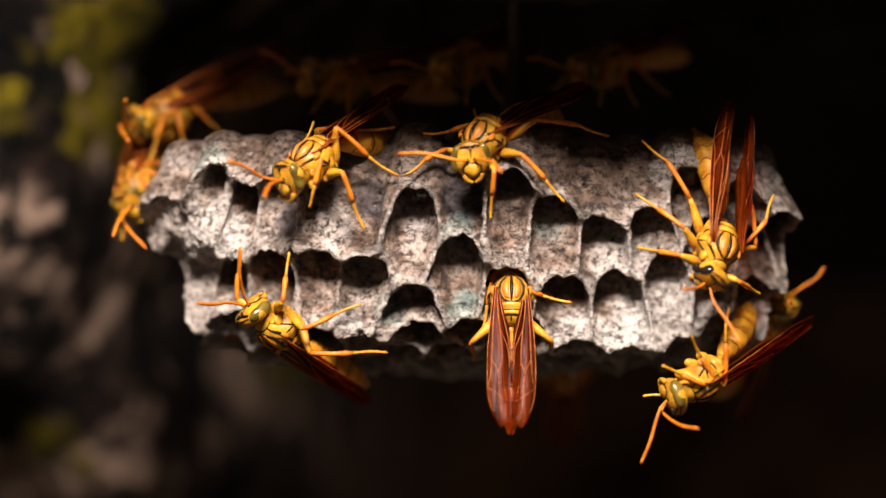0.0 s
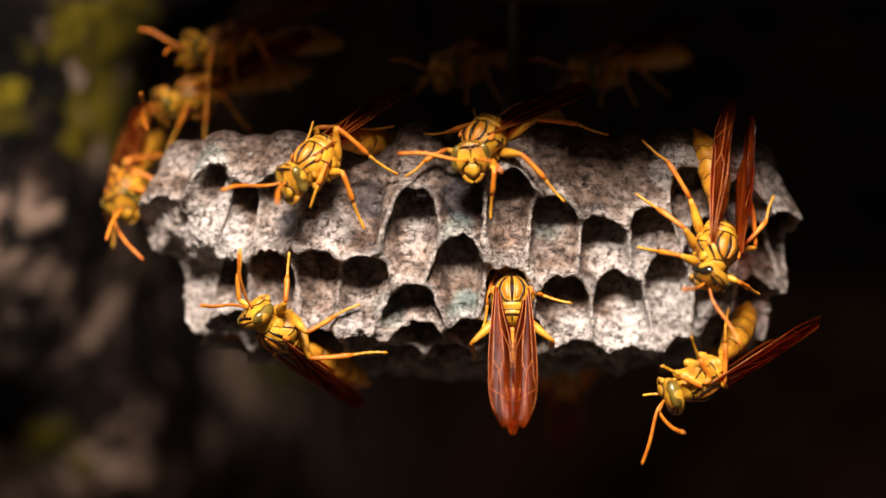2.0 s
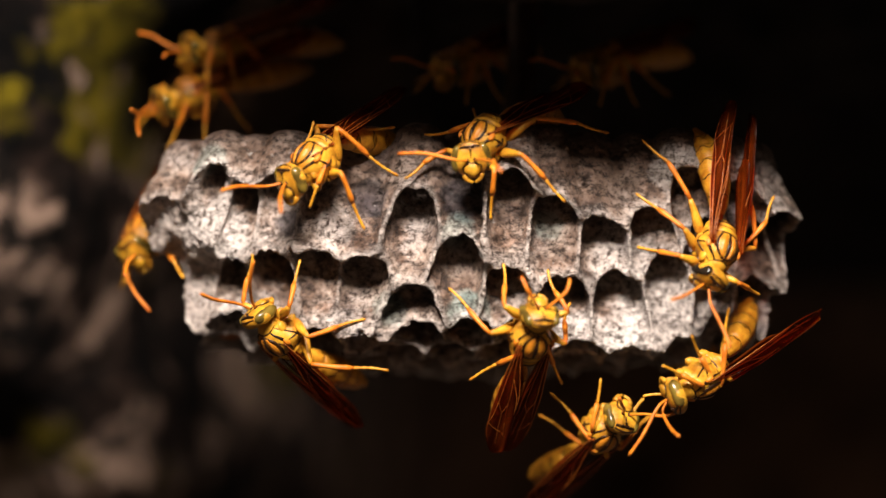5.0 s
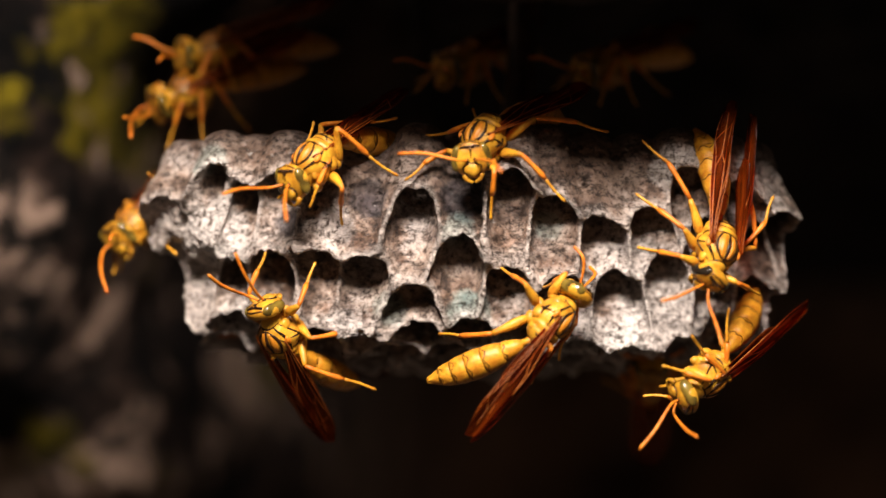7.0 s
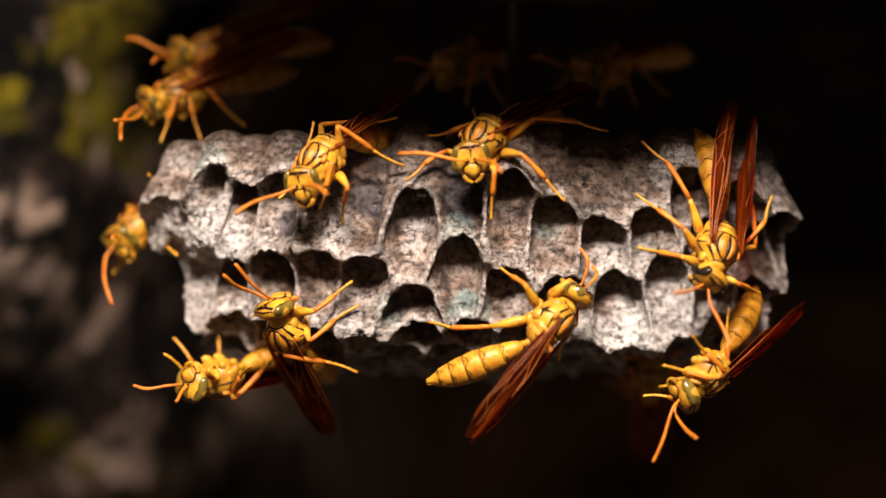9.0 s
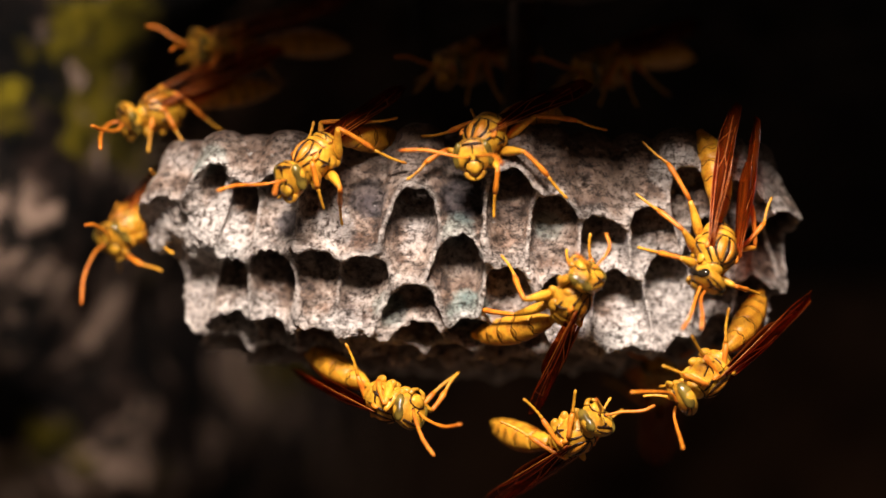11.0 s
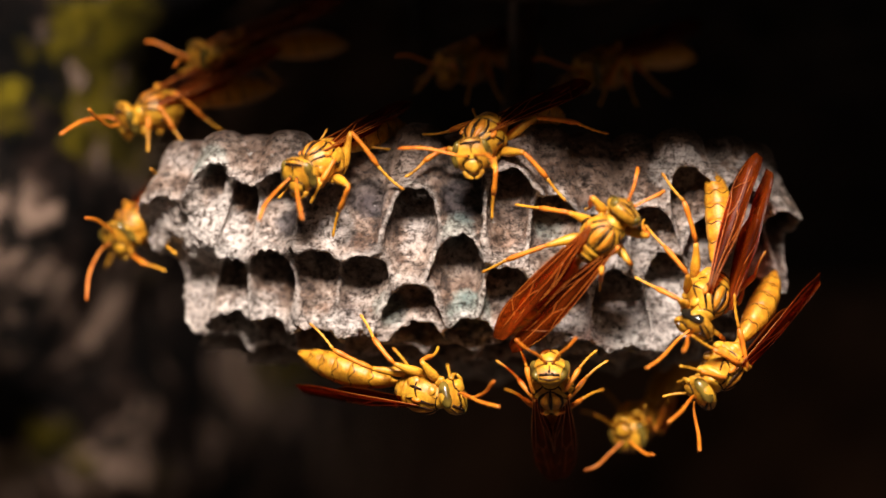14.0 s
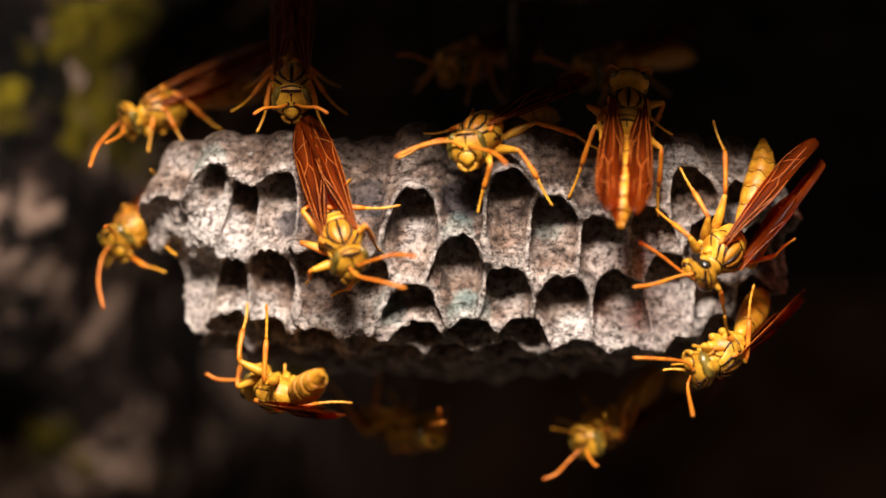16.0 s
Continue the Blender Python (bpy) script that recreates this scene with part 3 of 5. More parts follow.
def thorax(parent):
    bm = bmesh.new()
    rings = []
    for k in range(41):
        x = 0.05 - 3.18 * math.cos(math.pi * k / 40)
        rings.append([thorax_point(x, -TAU * j / 48) for j in range(48)])
    loft(bm, rings)
    body = part("thorax", bm, YELLOW, parent)
    # dark sutures: width in mm, then points (x, angle)
    lines = [
        (0.15, [(2.45, -1.5), (2.25, -0.8), (2.2, 0), (2.25, 0.8), (2.45, 1.5)]),
        (0.17, [(-0.8, -1.25), (-0.95, -0.6), (-1.0, 0), (-0.95, 0.6), (-0.8, 1.25)]),
        (0.15, [(-1.72, -1.4), (-1.78, 0), (-1.72, 1.4)]),
        (0.20, [(-2.35, -1.3), (-2.3, 0), (-2.35, 1.3)]),
        (0.30, [(2.15, 0.0), (1.2, 0.0), (0.2, 0.0), (-0.85, 0.0)]),
        (0.14, [(-2.9, 0), (-2.6, 0), (-2.3, 0)]),
    ]
    for s in (1, -1):
        lines += [
            (0.27, [(1.9, 0.34 * s), (1.2, 0.58 * s), (0.2, 0.60 * s), (-0.75, 0.42 * s)]),
            (0.13, [(-0.75, 0.42 * s), (-0.9, 0.2 * s), (-0.95, 0.04 * s)]),
            (0.12, [(2.0, 0.06 * s), (2.02, 0.2 * s), (1.9, 0.34 * s)]),
            (0.24, [(2.2, 0.75 * s), (1.3, 0.98 * s), (0.3, 1.08 * s), (-0.8, 1.0 * s)]),
            (0.12, [(1.0, 0.70 * s), (0.5, 0.86 * s), (-0.2, 0.95 * s)]),
            (0.15, [(2.3, 1.25 * s), (1.3, 1.55 * s), (0.2, 1.7 * s), (-1.0, 1.7 * s)]),
            (0.13, [(0.6, 1.15 * s), (0.3, 1.6 * s), (0.1, 2.0 * s)]),
            (0.13, [(-1.0, 1.1 * s), (-1.2, 1.6 * s), (-1.1, 2.1 * s)]),
            (0.13, [(-1.85, 0.9 * s), (-2.3, 0.6 * s), (-2.8, 0.5 * s)]),
        ]
    for wide, line in lines:
        bm = bmesh.new()
        pts = bezier([(x, a, 0) for x, a in line], 6)
        m = len(pts)
        tube(bm, [thorax_point(p.x, p.y, -0.05) for p in pts], [wide * 0.8 * MM * (0.4 + 0.6 * math.sin(math.pi * (i + 0.6) / m)) for i in range(m)], 6)
        part("suture", bm, BLACK, body, "thin black line between yellow plates")
    # two orange stripes along the back, and plates at the sides
    for s in (1, -1):
        bm = bmesh.new()
        rings = []
        for i in range(13):
            f = i / 12
            x = 1.95 - 2.62 * f
            half = 0.17 * math.sin(math.pi * (0.08 + 0.86 * f)) ** 0.6
            mid = 0.21 + 0.10 * math.sin(math.pi * f)
            row = [thorax_point(x, s * (mid + half * (g / 3 - 1)), 0.045 * math.sin(math.pi * g / 6)) for g in range(7)]
            rings.append(row + [p * 0.9 for p in row[::-1]])
        loft(bm, rings)
        bmesh.ops.recalc_face_normals(bm, faces=bm.faces)
        part("back_stripe", bm, ORANGE_YELLOW, body, "orange stripe along the back")
        for x, a, size in ((1.5, 1.75, (0.75, 0.30, 0.62)), (-0.35, 2.0, (0.80, 0.32, 0.70)), (-1.75, 1.75, (0.55, 0.28, 0.60))):
            bm = bmesh.new()
            ellipsoid(bm, thorax_point(x, a * s, -0.06), [q * MM for q in size], 14, 10)
            part("side_plate", bm, YELLOW, body)
    # wing roots
    for s in (1, -1):
        bm = bmesh.new()
        p = thorax_point(0.55, 1.05 * s)
        ellipsoid(bm, p, (0.55 * MM, 0.32 * MM, 0.3 * MM), 12, 8)
        part("wing_root", bm, ORANGE, body, "orange plate over the wing root")
    return body


def abdomen(parent, bend, side=0.0):
    """Six overlapping rings from the waist; bend in degrees per ring, downwards."""
    at = Matrix.Translation((-3.0 * MM, 0, -0.3 * MM)) @ pose(0, 0, 0, 0, 0, side)
    bm = bmesh.new()
    tube(bm, [(0.35 * MM, 0, 0), (-0.4 * MM, 0, -0.02 * MM), (-1.0 * MM, 0, 0)], [0.55 * MM, 0.36 * MM, 0.5 * MM], 12)
    base = part("waist", bm, DEEP_YELLOW, parent)
    base.matrix_basis = at
    m = Matrix.Translation((-0.85 * MM, 0, 0))
    sizes = [(0.45, 1.22, 2.5), (1.19, 1.60, 2.3), (1.56, 1.62, 2.1), (1.55, 1.40, 1.9), (1.34, 1.02, 1.65), (0.97, 0.12, 1.8)]
    for k, (r0, r1, length) in enumerate(sizes):
        bm = bmesh.new()
        rings, mats = [], []
        n = 36
        steps = [0, 0.2, 0.4, 0.6, 0.72, 0.80, 0.86, 1.0]
        for f in steps:
            g = f ** 0.75 if k == 0 else f
            r = r0 + (r1 - r0) * g + 0.10 * math.sin(math.pi * f)
            if k == 5:
                r = r0 * (1 - f) ** 0.7 + 0.06
            ring = []
            for j in range(n):
                a = TAU * j / n
                sc = 0.20 * math.cos(6 * a) * (1 if 0.7 < f < 0.9 else 0) + 0.08 * math.sin(3 * a) * (1 if 0.7 < f < 0.9 else 0)
                ring.append(Vector((-(length * f + sc), math.sin(a) * r, math.cos(a) * r * 0.94)) * MM)
            rings.append(ring)
        mats = [0, 0, 0, 0, 0, 1, 0] if k < 5 else [0] * 7
        # the rear edge turns in
        r_in = [Vector((p.x + 0.0002, p.y * 0.86, p.z * 0.86)) for p in rings[-1]]
        loft(bm, rings + [r_in], mats=mats + [0])
        seg = part("abdomen_ring", bm, [DEEP_YELLOW, BLACK], base, "amber ring with a wavy black edge")
        seg.matrix_basis = m.copy()
        m = m @ Matrix.Translation((-(length - 0.22) * MM, 0, 0)) @ pose(0, 0, 0, 0, -bend, side * 0.25)
    return base


def wing_mesh(length, width, fold, s):
    """A narrow wing along -x from its hinge; fold lifts its inner margin."""
    bm = bmesh.new()
    nx, ny = 28, 7

    def point(f, g):
        grow = min(1.0, f / 0.5)
        half = width * (0.32 + 0.68 * grow * grow * (3 - 2 * grow)) * math.sqrt(max(0.0004, 1 - max(0.0, (f - 0.74) / 0.26) ** 2.4))
        bow = 0.7 * math.sin(math.pi * min(1, f * 0.75)) ** 1.2
        tip = max(0.0, (f - 0.74) / 0.26) ** 2 * 0.45 * width
        y = (g - 1) * half + bow - tip
        z = fold * abs(g - 0.35) * half * 0.5 + 0.09 * math.sin(9 * g + 3 * f) * (0.4 + f) * 0.5 - 0.25 * f * f
        return Vector((-length * f, y * s, z)) * MM

    top = [[point(i / nx, j / ny) for j in range(ny + 1)] for i in range(nx + 1)]
    rings = []
    for i, row in enumerate(top):
        rings.append(row + [p - Vector((0, 0, 0.035 * MM)) for p in row[::-1]])
    loft(bm, rings)
    veins = bmesh.new()
    for path in ([(0, .98), (.3, .99), (.62, .98), (.9, .93)], [(0, .75), (.3, .80), (.6, .82), (.72, .96)], [(.05, .5), (.3, .45), (.55, .40), (.8, .25)],
                 [(.52, .81), (.62, .55), (.78, .5), (.9, .55)], [(.3, .45), (.45, .15), (.6, .03)], [(.0, .2), (.3, .1), (.55, .04)], [(.55, .42), (.62, .55)], [(.72, .95), (.78, .5), (.82, .2)]):
        pts = bezier([(f, g, 0) for f, g in path], 5)
        tube(veins, [point(min(p.x, .97), min(1, max(0, p.y))) for p in pts], [(0.050 - 0.026 * p.x) * MM for p in pts], 5)
    return bm, veins


def wings(parent, spread, lift, splay=0.0):
    """Two folded wings at each side, laid back along the body."""
    made = []
    for s in (1, -1):
        bm, veins = wing_mesh(16.0, 2.6, 0.5, s)
        fore = part("forewing", bm, WING, parent, "glossy amber-red folded wing")
        fore.matrix_basis = Matrix.Translation((0.7 * MM, s * 1.85 * MM, (1.42 + 0.1 * s) * MM)) @ pose(0, 0, 0, 0, 0, -s * spread) @ pose(0, 0, 0, 0, lift, 0) @ pose(0, 0, 0, s * (-20 + splay), 0, 0)
        part("vein", veins, VEIN, fore)
        made.append(fore)
        bm, veins = wing_mesh(9.8, 2.2, 0.3, s)
        hind = part("hindwing", bm, WING, parent)
        veins.free()
        hind.matrix_basis = Matrix.Translation((-0.3 * MM, s * 1.6 * MM, 1.0 * MM)) @ pose(0, 0, 0, 0, 0, -s * (spread - 1.5)) @ pose(0, 0, 0, 0, lift + 1.5, 0) @ pose(0, 0, 0, s * (-30 + splay), 0, 0)
        made.append(hind)
    return made


def head(parent, turn, feelers, eye_mat):
    """turn: (roll, nod, yaw) in degrees. feelers: tips of the antennae in the head's space, mm."""
    bm = bmesh.new()

    def face(q):
        z = q.z
        q.y *= (0.80 + 0.24 * min(1, max(0, (z + 0.9) / 1.2))) * (1.0 if z > -0.55 else 1 - 0.55 * (-0.55 - z))
        q.x = max(q.x, -0.62) if q.x < 0 else q.x * 0.8
        return q
    ellipsoid(bm, (1.25 * MM, 0, 0), (1.35 * MM, 2.3 * MM, 2.25 * MM), 26, 20, face)
    skull = part("head", bm, YELLOW, parent)
    skull.matrix_basis = Matrix.Translation((2.7 * MM, 0, 0.15 * MM)) @ pose(0, 0, 0, *turn)
    skull.scale = (0.93, 0.93, 0.93)
    for s in (1, -1):
        bm = bmesh.new()
        ellipsoid(bm, (0, 0, 0), (0.88 * MM, 0.66 * MM, 1.62 * MM), 20, 16, lambda q: Vector((q.x - 0.22 * (1 - abs(q.z)) * max(0.0, q.x), q.y, q.z)))
        eye = part("eye", bm, eye_mat, skull, "large glossy compound eye")
        eye.matrix_basis = Matrix.Translation((1.28 * MM, s * 1.62 * MM, 0.30 * MM)) @ pose(0, 0, 0, s * 9, 0, s * 16)
    bm = bmesh.new()
    ellipsoid(bm, (2.18 * MM, 0, -0.95 * MM), (0.42 * MM, 0.95 * MM, 0.85 * MM), 18, 12, lambda q: Vector((q.x, q.y * (1 if q.z > -0.2 else 1 - 0.6 * (-0.2 - q.z)), q.z)))
    part("clypeus", bm, YELLOW, skull)
    def mark(name, points, r):
        bm = bmesh.new()
        pts = bezier([Vector(p) * MM for p in points], 5)
        tube(bm, pts, [r * MM] * len(pts), 6)
        part(name, bm, BLACK, skull, "black line on the face")

    def dot(name, x, y, z, r):
        bm = bmesh.new()
        ellipsoid(bm, (x * MM, y * MM, z * MM), (r * MM, r * MM, r * MM), 10, 8)
        part(name, bm, BLACK, skull)
    def on_face(y, z):
        return (1.25 + 1.08 * math.sqrt(max(0.0, 1 - (y / 2.3) ** 2 - (z / 2.25) ** 2)), y, z)
    mark("clypeus_edge", [on_face(-1.0, -0.5), on_face(-0.5, -0.2), on_face(0, -0.12), on_face(0.5, -0.2), on_face(1.0, -0.5)], 0.10)
    mark("crown_band", [on_face(-1.15, 1.62), on_face(-0.5, 1.72), on_face(0.5, 1.72), on_face(1.15, 1.62)], 0.17)
    mark("crown_line", [on_face(-1.2, 1.85), on_face(0, 2.18), on_face(1.2, 1.85)], 0.11)
    mark("brow_line", [on_face(0, 1.6), on_face(0, 1.2), on_face(0, 0.6)], 0.07)
    for s in (1, -1):
        mark("clypeus_edge", [on_face(s * 1.0, -0.5), on_face(s * 0.98, -1.1), on_face(s * 0.6, -1.75)], 0.10)
        dot("antenna_socket", 2.22, s * 0.42, 0.22, 0.26)
    for y, z in ((-0.34, 1.72), (0.34, 1.72), (0, 1.42)):
        x, y, z = on_face(y, z)
        dot("ocellus", x + 0.12, y, z, 0.17)
    for s in (1, -1):
        bm = bmesh.new()
        tube(bm, bezier([(1.75 * MM, s * 0.95 * MM, -1.6 * MM), (1.95 * MM, s * 0.75 * MM, -2.1 * MM), (1.95 * MM, s * 0.12 * MM, -2.45 * MM)], 4), [0.36 * MM * (1 - 0.07 * i) for i in range(9)], 10)
        part("mandible", bm, YELLOW, skull)
    made = []
    for s, tip in zip((1, -1), feelers):
        base = Vector((2.35, s * 0.42, 0.25))
        t = Vector(tip) - base
        out = t.normalized()
        elbow = (Vector((0.9, s * 0.5, 0.35)) + out * 0.9)
        mid = elbow + (t - elbow) * 0.5 + Vector((0.2, s * 0.15, 0.45))
        bm = bmesh.new()
        pts = bezier([Vector((0, 0, 0)), elbow * MM, mid * MM, t * MM], 6)
        m = len(pts)
        tube(bm, pts, [(0.14 + 0.075 * min(1, i / (m * 0.6)) - 0.05 * (i == m - 1)) * MM * (0.9 + 0.1 * (i % 2)) for i in range(m)], 9)
        a = part("antenna", bm, ORANGE, skull, "orange segmented antenna")
        a.matrix_basis = Matrix.Translation(base * MM)
        made.append(a)
    return skull, made


HIPS = [(1.9, 1.15, -1.55), (0.2, 1.3, -1.85), (-1.5, 1.2, -1.7)]
REACH = [(2.9, 2.9, 2.7), (3.5, 3.6, 3.2), (4.1, 4.6, 3.8)]
FEET = [(4.6, 3.6, -2.9), (0.9, 6.0, -3.1), (-5.2, 5.4, -3.2)]
KNEES = [(0.45, 0.9, 0.8), (0.0, 0.9, 0.8), (-0.9, 0.9, 0.8)]


def bone(a, b, lead):
    """The pose of a leg segment from a to b (mm); lead is the side to which its joint bends."""
    x = (b - a).normalized()
    z = (lead - x * lead.dot(x)).normalized()
    return Matrix.Translation(a * MM) @ Matrix((x, z.cross(x), z)).transposed().to_4x4()


def leg_poses(k, side, foot):
    """The poses of femur, tibia and tarsus of leg k that put its foot there (mm, in the wasp's space); the last two in the femur's space."""
    hip = Vector((HIPS[k][0], HIPS[k][1] * side, HIPS[k][2]))
    l1, l2, l3 = REACH[k]
    d = foot - hip
    d = d * min(1.0, 0.95 * (l1 + l2 + l3) / d.length)
    foot = hip + d
    way = d.normalized()
    up = Vector((KNEES[k][0], KNEES[k][1] * side, KNEES[k][2]))
    up = (up - way * up.dot(way)).normalized()
    ankle = foot - (way * 0.9 - up * 0.40).normalized() * l3
    da = ankle - hip
    dist = min(max(da.length, abs(l1 - l2) + 0.5), (l1 + l2) * 0.985)
    axis = da.normalized()
    ankle = hip + axis * dist
    x = (dist * dist + l1 * l1 - l2 * l2) / (2 * dist)
    y = math.sqrt(max(0.0, l1 * l1 - x * x))
    lead = (up - axis * up.dot(axis)).normalized()
    knee = hip + axis * x + lead * y
    femur = bone(hip, knee, lead)
    back = femur.inverted()
    return femur, back @ bone(knee, ankle, lead), back @ bone(ankle, foot, lead)


def leg(parent, k, side, foot):
    l1, l2, l3 = REACH[k]
    poses = leg_poses(k, side, Vector(foot))

    def seg(length, radii, bow):
        bm = bmesh.new()
        m = len(radii)
        tube(bm, [(length * MM * i / (m - 1), 0, bow * MM * math.sin(math.pi * i / (m - 1))) for i in range(m)], [r * MM for r in radii], 9)
        return bm
    bm = bmesh.new()
    ellipsoid(bm, (0.25 * MM, 0, 0.05 * MM), (0.80 * MM, 0.52 * MM, 0.55 * MM), 12, 9)
    hip = part("hip_joint", bm, YELLOW, parent)
    hip.matrix_basis = Matrix.Translation((HIPS[k][0] * MM, HIPS[k][1] * 0.8 * side * MM, (HIPS[k][2] + 0.25) * MM)) @ pose(0, 0, 0, 0, 35, 30 * side)
    femur = part("leg", seg(l1, [0.34, 0.50, 0.56, 0.53, 0.46, 0.38, 0.32, 0.24], 0.10), DEEP_YELLOW, parent, "yellow jointed leg")
    tibia = part("tibia", seg(l2, [0.20, 0.27, 0.25, 0.26, 0.29, 0.32, 0.22], 0.08), ORANGE, femur)
    tarsus = part("tarsus", seg(l3, [0.17, 0.20, 0.13, 0.19, 0.13, 0.18, 0.12, 0.17, 0.12, 0.19, 0.08], -0.15), DEEP_YELLOW, femur)
    for ob, m in zip((femur, tibia, tarsus), poses):
        ob.matrix_basis = m
    return femur, tibia, tarsus


def wasp(label, turn=(0, 0, 0), feelers=((6.5, 4.2, 1.5), (6.5, -4.2, 1.5)), bend=4, side=0, spread=-1.5, lift=3, eyes=None, splay=0):
    """A paper wasp facing +x with its back up (+z), its origin in the thorax."""
    w = new("paper_wasp")
    tagged(w, label, "wasp", group="wasps on the nest")
    thorax(w)
    waist = abdomen(w, bend, side)
    blades = wings(w, spread, lift, splay)
    skull, ants = head(w, turn, feelers, eyes or EYE_OLIVE)
    legs = []
    for s in (1, -1):
        for k in range(3):
            foot = (FEET[k][0], FEET[k][1] * s, FEET[k][2])
            legs.append(leg(w, k, s, foot))
    return {"body": w, "head": skull, "antennae": ants, "legs": legs, "wings": blades, "waist": waist}


def stand(place, ahead, back):
    """A wasp's pose: where it is (mm), where it looks, where its back points."""
    x = Vector(ahead).normalized()
    z = Vector(back)
    z = (z - x * z.dot(x)).normalized()
    y = z.cross(x)
    m = Matrix((x, y, z)).transposed().to_4x4()
    return Matrix.Translation(Vector(place) * MM) @ m


wasp_ridge_a = wasp('yellow and black paper wasp, amber wings, on the rim', turn=(0, 0, 0), feelers=((8.8, 4.8, 0.4), (8.9, 0.2, 4.6)), bend=3, spread=-2)
wasp_ridge_b = wasp('yellow and black paper wasp, amber wings, peering over the rim', turn=(0, 0, 0), feelers=((9.7, 3.2, 0.6), (2.1, -8.1, 2.0)), bend=3, spread=-2)
wasp_side = wasp('yellow and black paper wasp, amber wings, climbing over cells', turn=(-10, 15, -14), feelers=((7.1, 4.5, 5.0), (6.9, -5.3, 4.5)), bend=5, side=12, spread=0, lift=6, splay=-62, eyes=EYE_DARK)
wasp_feeding = wasp('yellow and black paper wasp, amber wings, tending the open cells', turn=(0, 10, 0), feelers=((5.6, 2.6, -1.5), (5.6, -2.6, -1.5)), bend=2, spread=0, lift=2.5)
wasp_lower = wasp('yellow and black paper wasp, amber wings, under the rim', turn=(0, 26, 10), feelers=((7.4, -1.6, 5.9), (9.0, -4.3, -1.4)), bend=2, spread=-2)
wasp_corner = wasp('yellow and black paper wasp, amber wings, below the corner', turn=(0, 18, 8), feelers=((2.1, -5.0, 5.9), (7.5, 2.4, 5.4)), bend=3, spread=-1)
wasp_edge = wasp("yellow and black paper wasp, amber wings, at the nest's edge", turn=(0, 5, 0), feelers=((10.1, -0.0, 1.4), (9.4, 1.7, -2.5)), bend=4)
wasp_top = wasp('yellow and black paper wasp, amber wings, on the top', turn=(0, 10, 0), feelers=((3.5, 4.6, 6.8), (5.3, 6.5, 2.6)), bend=3, spread=2, lift=8)
wasp_back = wasp('yellow and black paper wasp, amber wings, behind the comb', bend=3, lift=12)
wasp_shade_a = wasp('yellow and black paper wasp, amber wings, resting in deep shade')
wasp_shade_b = wasp('yellow and black paper wasp, amber wings, resting in deep shade')
wasp_roaming = wasp('yellow and black paper wasp, amber wings, roaming the underside', turn=(0, 18, 0), bend=4, spread=-1)
wasp_under = wasp('yellow and black paper wasp, amber wings, on the dark underside', bend=4)
wasp_behind = wasp('yellow and black paper wasp, amber wings, half hidden behind', bend=4)


def swing(ob, rows):
    """Turn a part about its joint: rows of seconds and degrees (rx, ry, rz) from its built pose."""
    rest = ob.matrix_basis.copy()
    walk(ob, [(t, rest @ pose(0, 0, 0, *turn)) for t, *turn in rows])


def path_of(ob):
    """The pose of a keyed thing at any time."""
    keys = ob.animation_data
    curves = {(c.data_path, c.array_index): c for c in keys.action.layers[0].strips[0].channelbag(keys.action_slot).fcurves}

    def pose_at(t):
        f = 1 + t * FPS
        spot = Vector([curves["location", i].evaluate(f) for i in range(3)])
        turn = Quaternion([curves["rotation_quaternion", i].evaluate(f) for i in range(4)]).normalized()
        return Matrix.Translation(spot) @ turn.to_matrix().to_4x4()
    return pose_at


def tread(w, plants):
    """Keep the feet where they stand while the body moves, and let them step in two sets of three. plants: seconds and the places (mm) of the feet set down then, by leg."""
    pose_at = path_of(w["body"])
    grid = [pose_at(i / 10) for i in range(161)]

    def moved(i):
        a, b = grid[max(0, i - 1)], grid[min(160, i + 1)]
        return (a.translation - b.translation).length > 0.06 * MM or a.to_quaternion().rotation_difference(b.to_quaternion()).angle > 0.012
    marks = {round(t * 10): d for t, d in plants}
    times = sorted({0, 160} | {i for i in range(161) if moved(i)} | {i for k in marks for i in (max(0, k - 2), k)})
    for n, segments in enumerate(w["legs"]):
        k, side = n % 3, 1 if n < 3 else -1
        rest = Vector((FEET[k][0], FEET[k][1] * side, FEET[k][2])) * MM
        early = n % 2
        spot = None
        rows = []
        for i in times:
            m = grid[i]
            here = marks.get(i, {}).get(n)
            if here is not None:
                spot = Vector(here) * MM
                rest = m.inverted() @ spot
            elif spot is None:
                spot = m @ rest
            elif (spot - m @ rest).length > (1.6 if (i // 2 + early) % 2 else 3.2) * MM:
                spot = grid[min(160, i + 1)] @ rest
            rows.append((i / 10, leg_poses(k, side, (m.inverted() @ spot) / MM)))
        for s, ob in enumerate(segments):
            walk(ob, [(t, p[s]) for t, p in rows])


def spreading(w, rows):
    """Open and raise the wings: rows of seconds, degrees outwards and, where given, upwards."""
    for k, ob in enumerate(w["wings"]):
        swing(ob, [(r[0], 0, r[2] if len(r) > 2 else 0, r[1] if k > 1 else -r[1]) for r in rows])


def folding(w, rows):
    """Turn the folded wings together: rows of seconds, degrees up and degrees aside."""
    for ob in w["wings"]:
        rest = ob.matrix_basis.copy()
        hinge = Matrix.Translation(rest.translation)
        walk(ob, [(t, hinge @ pose(0, 0, 0, 0, up, aside) @ hinge.inverted() @ rest) for t, up, aside in rows])


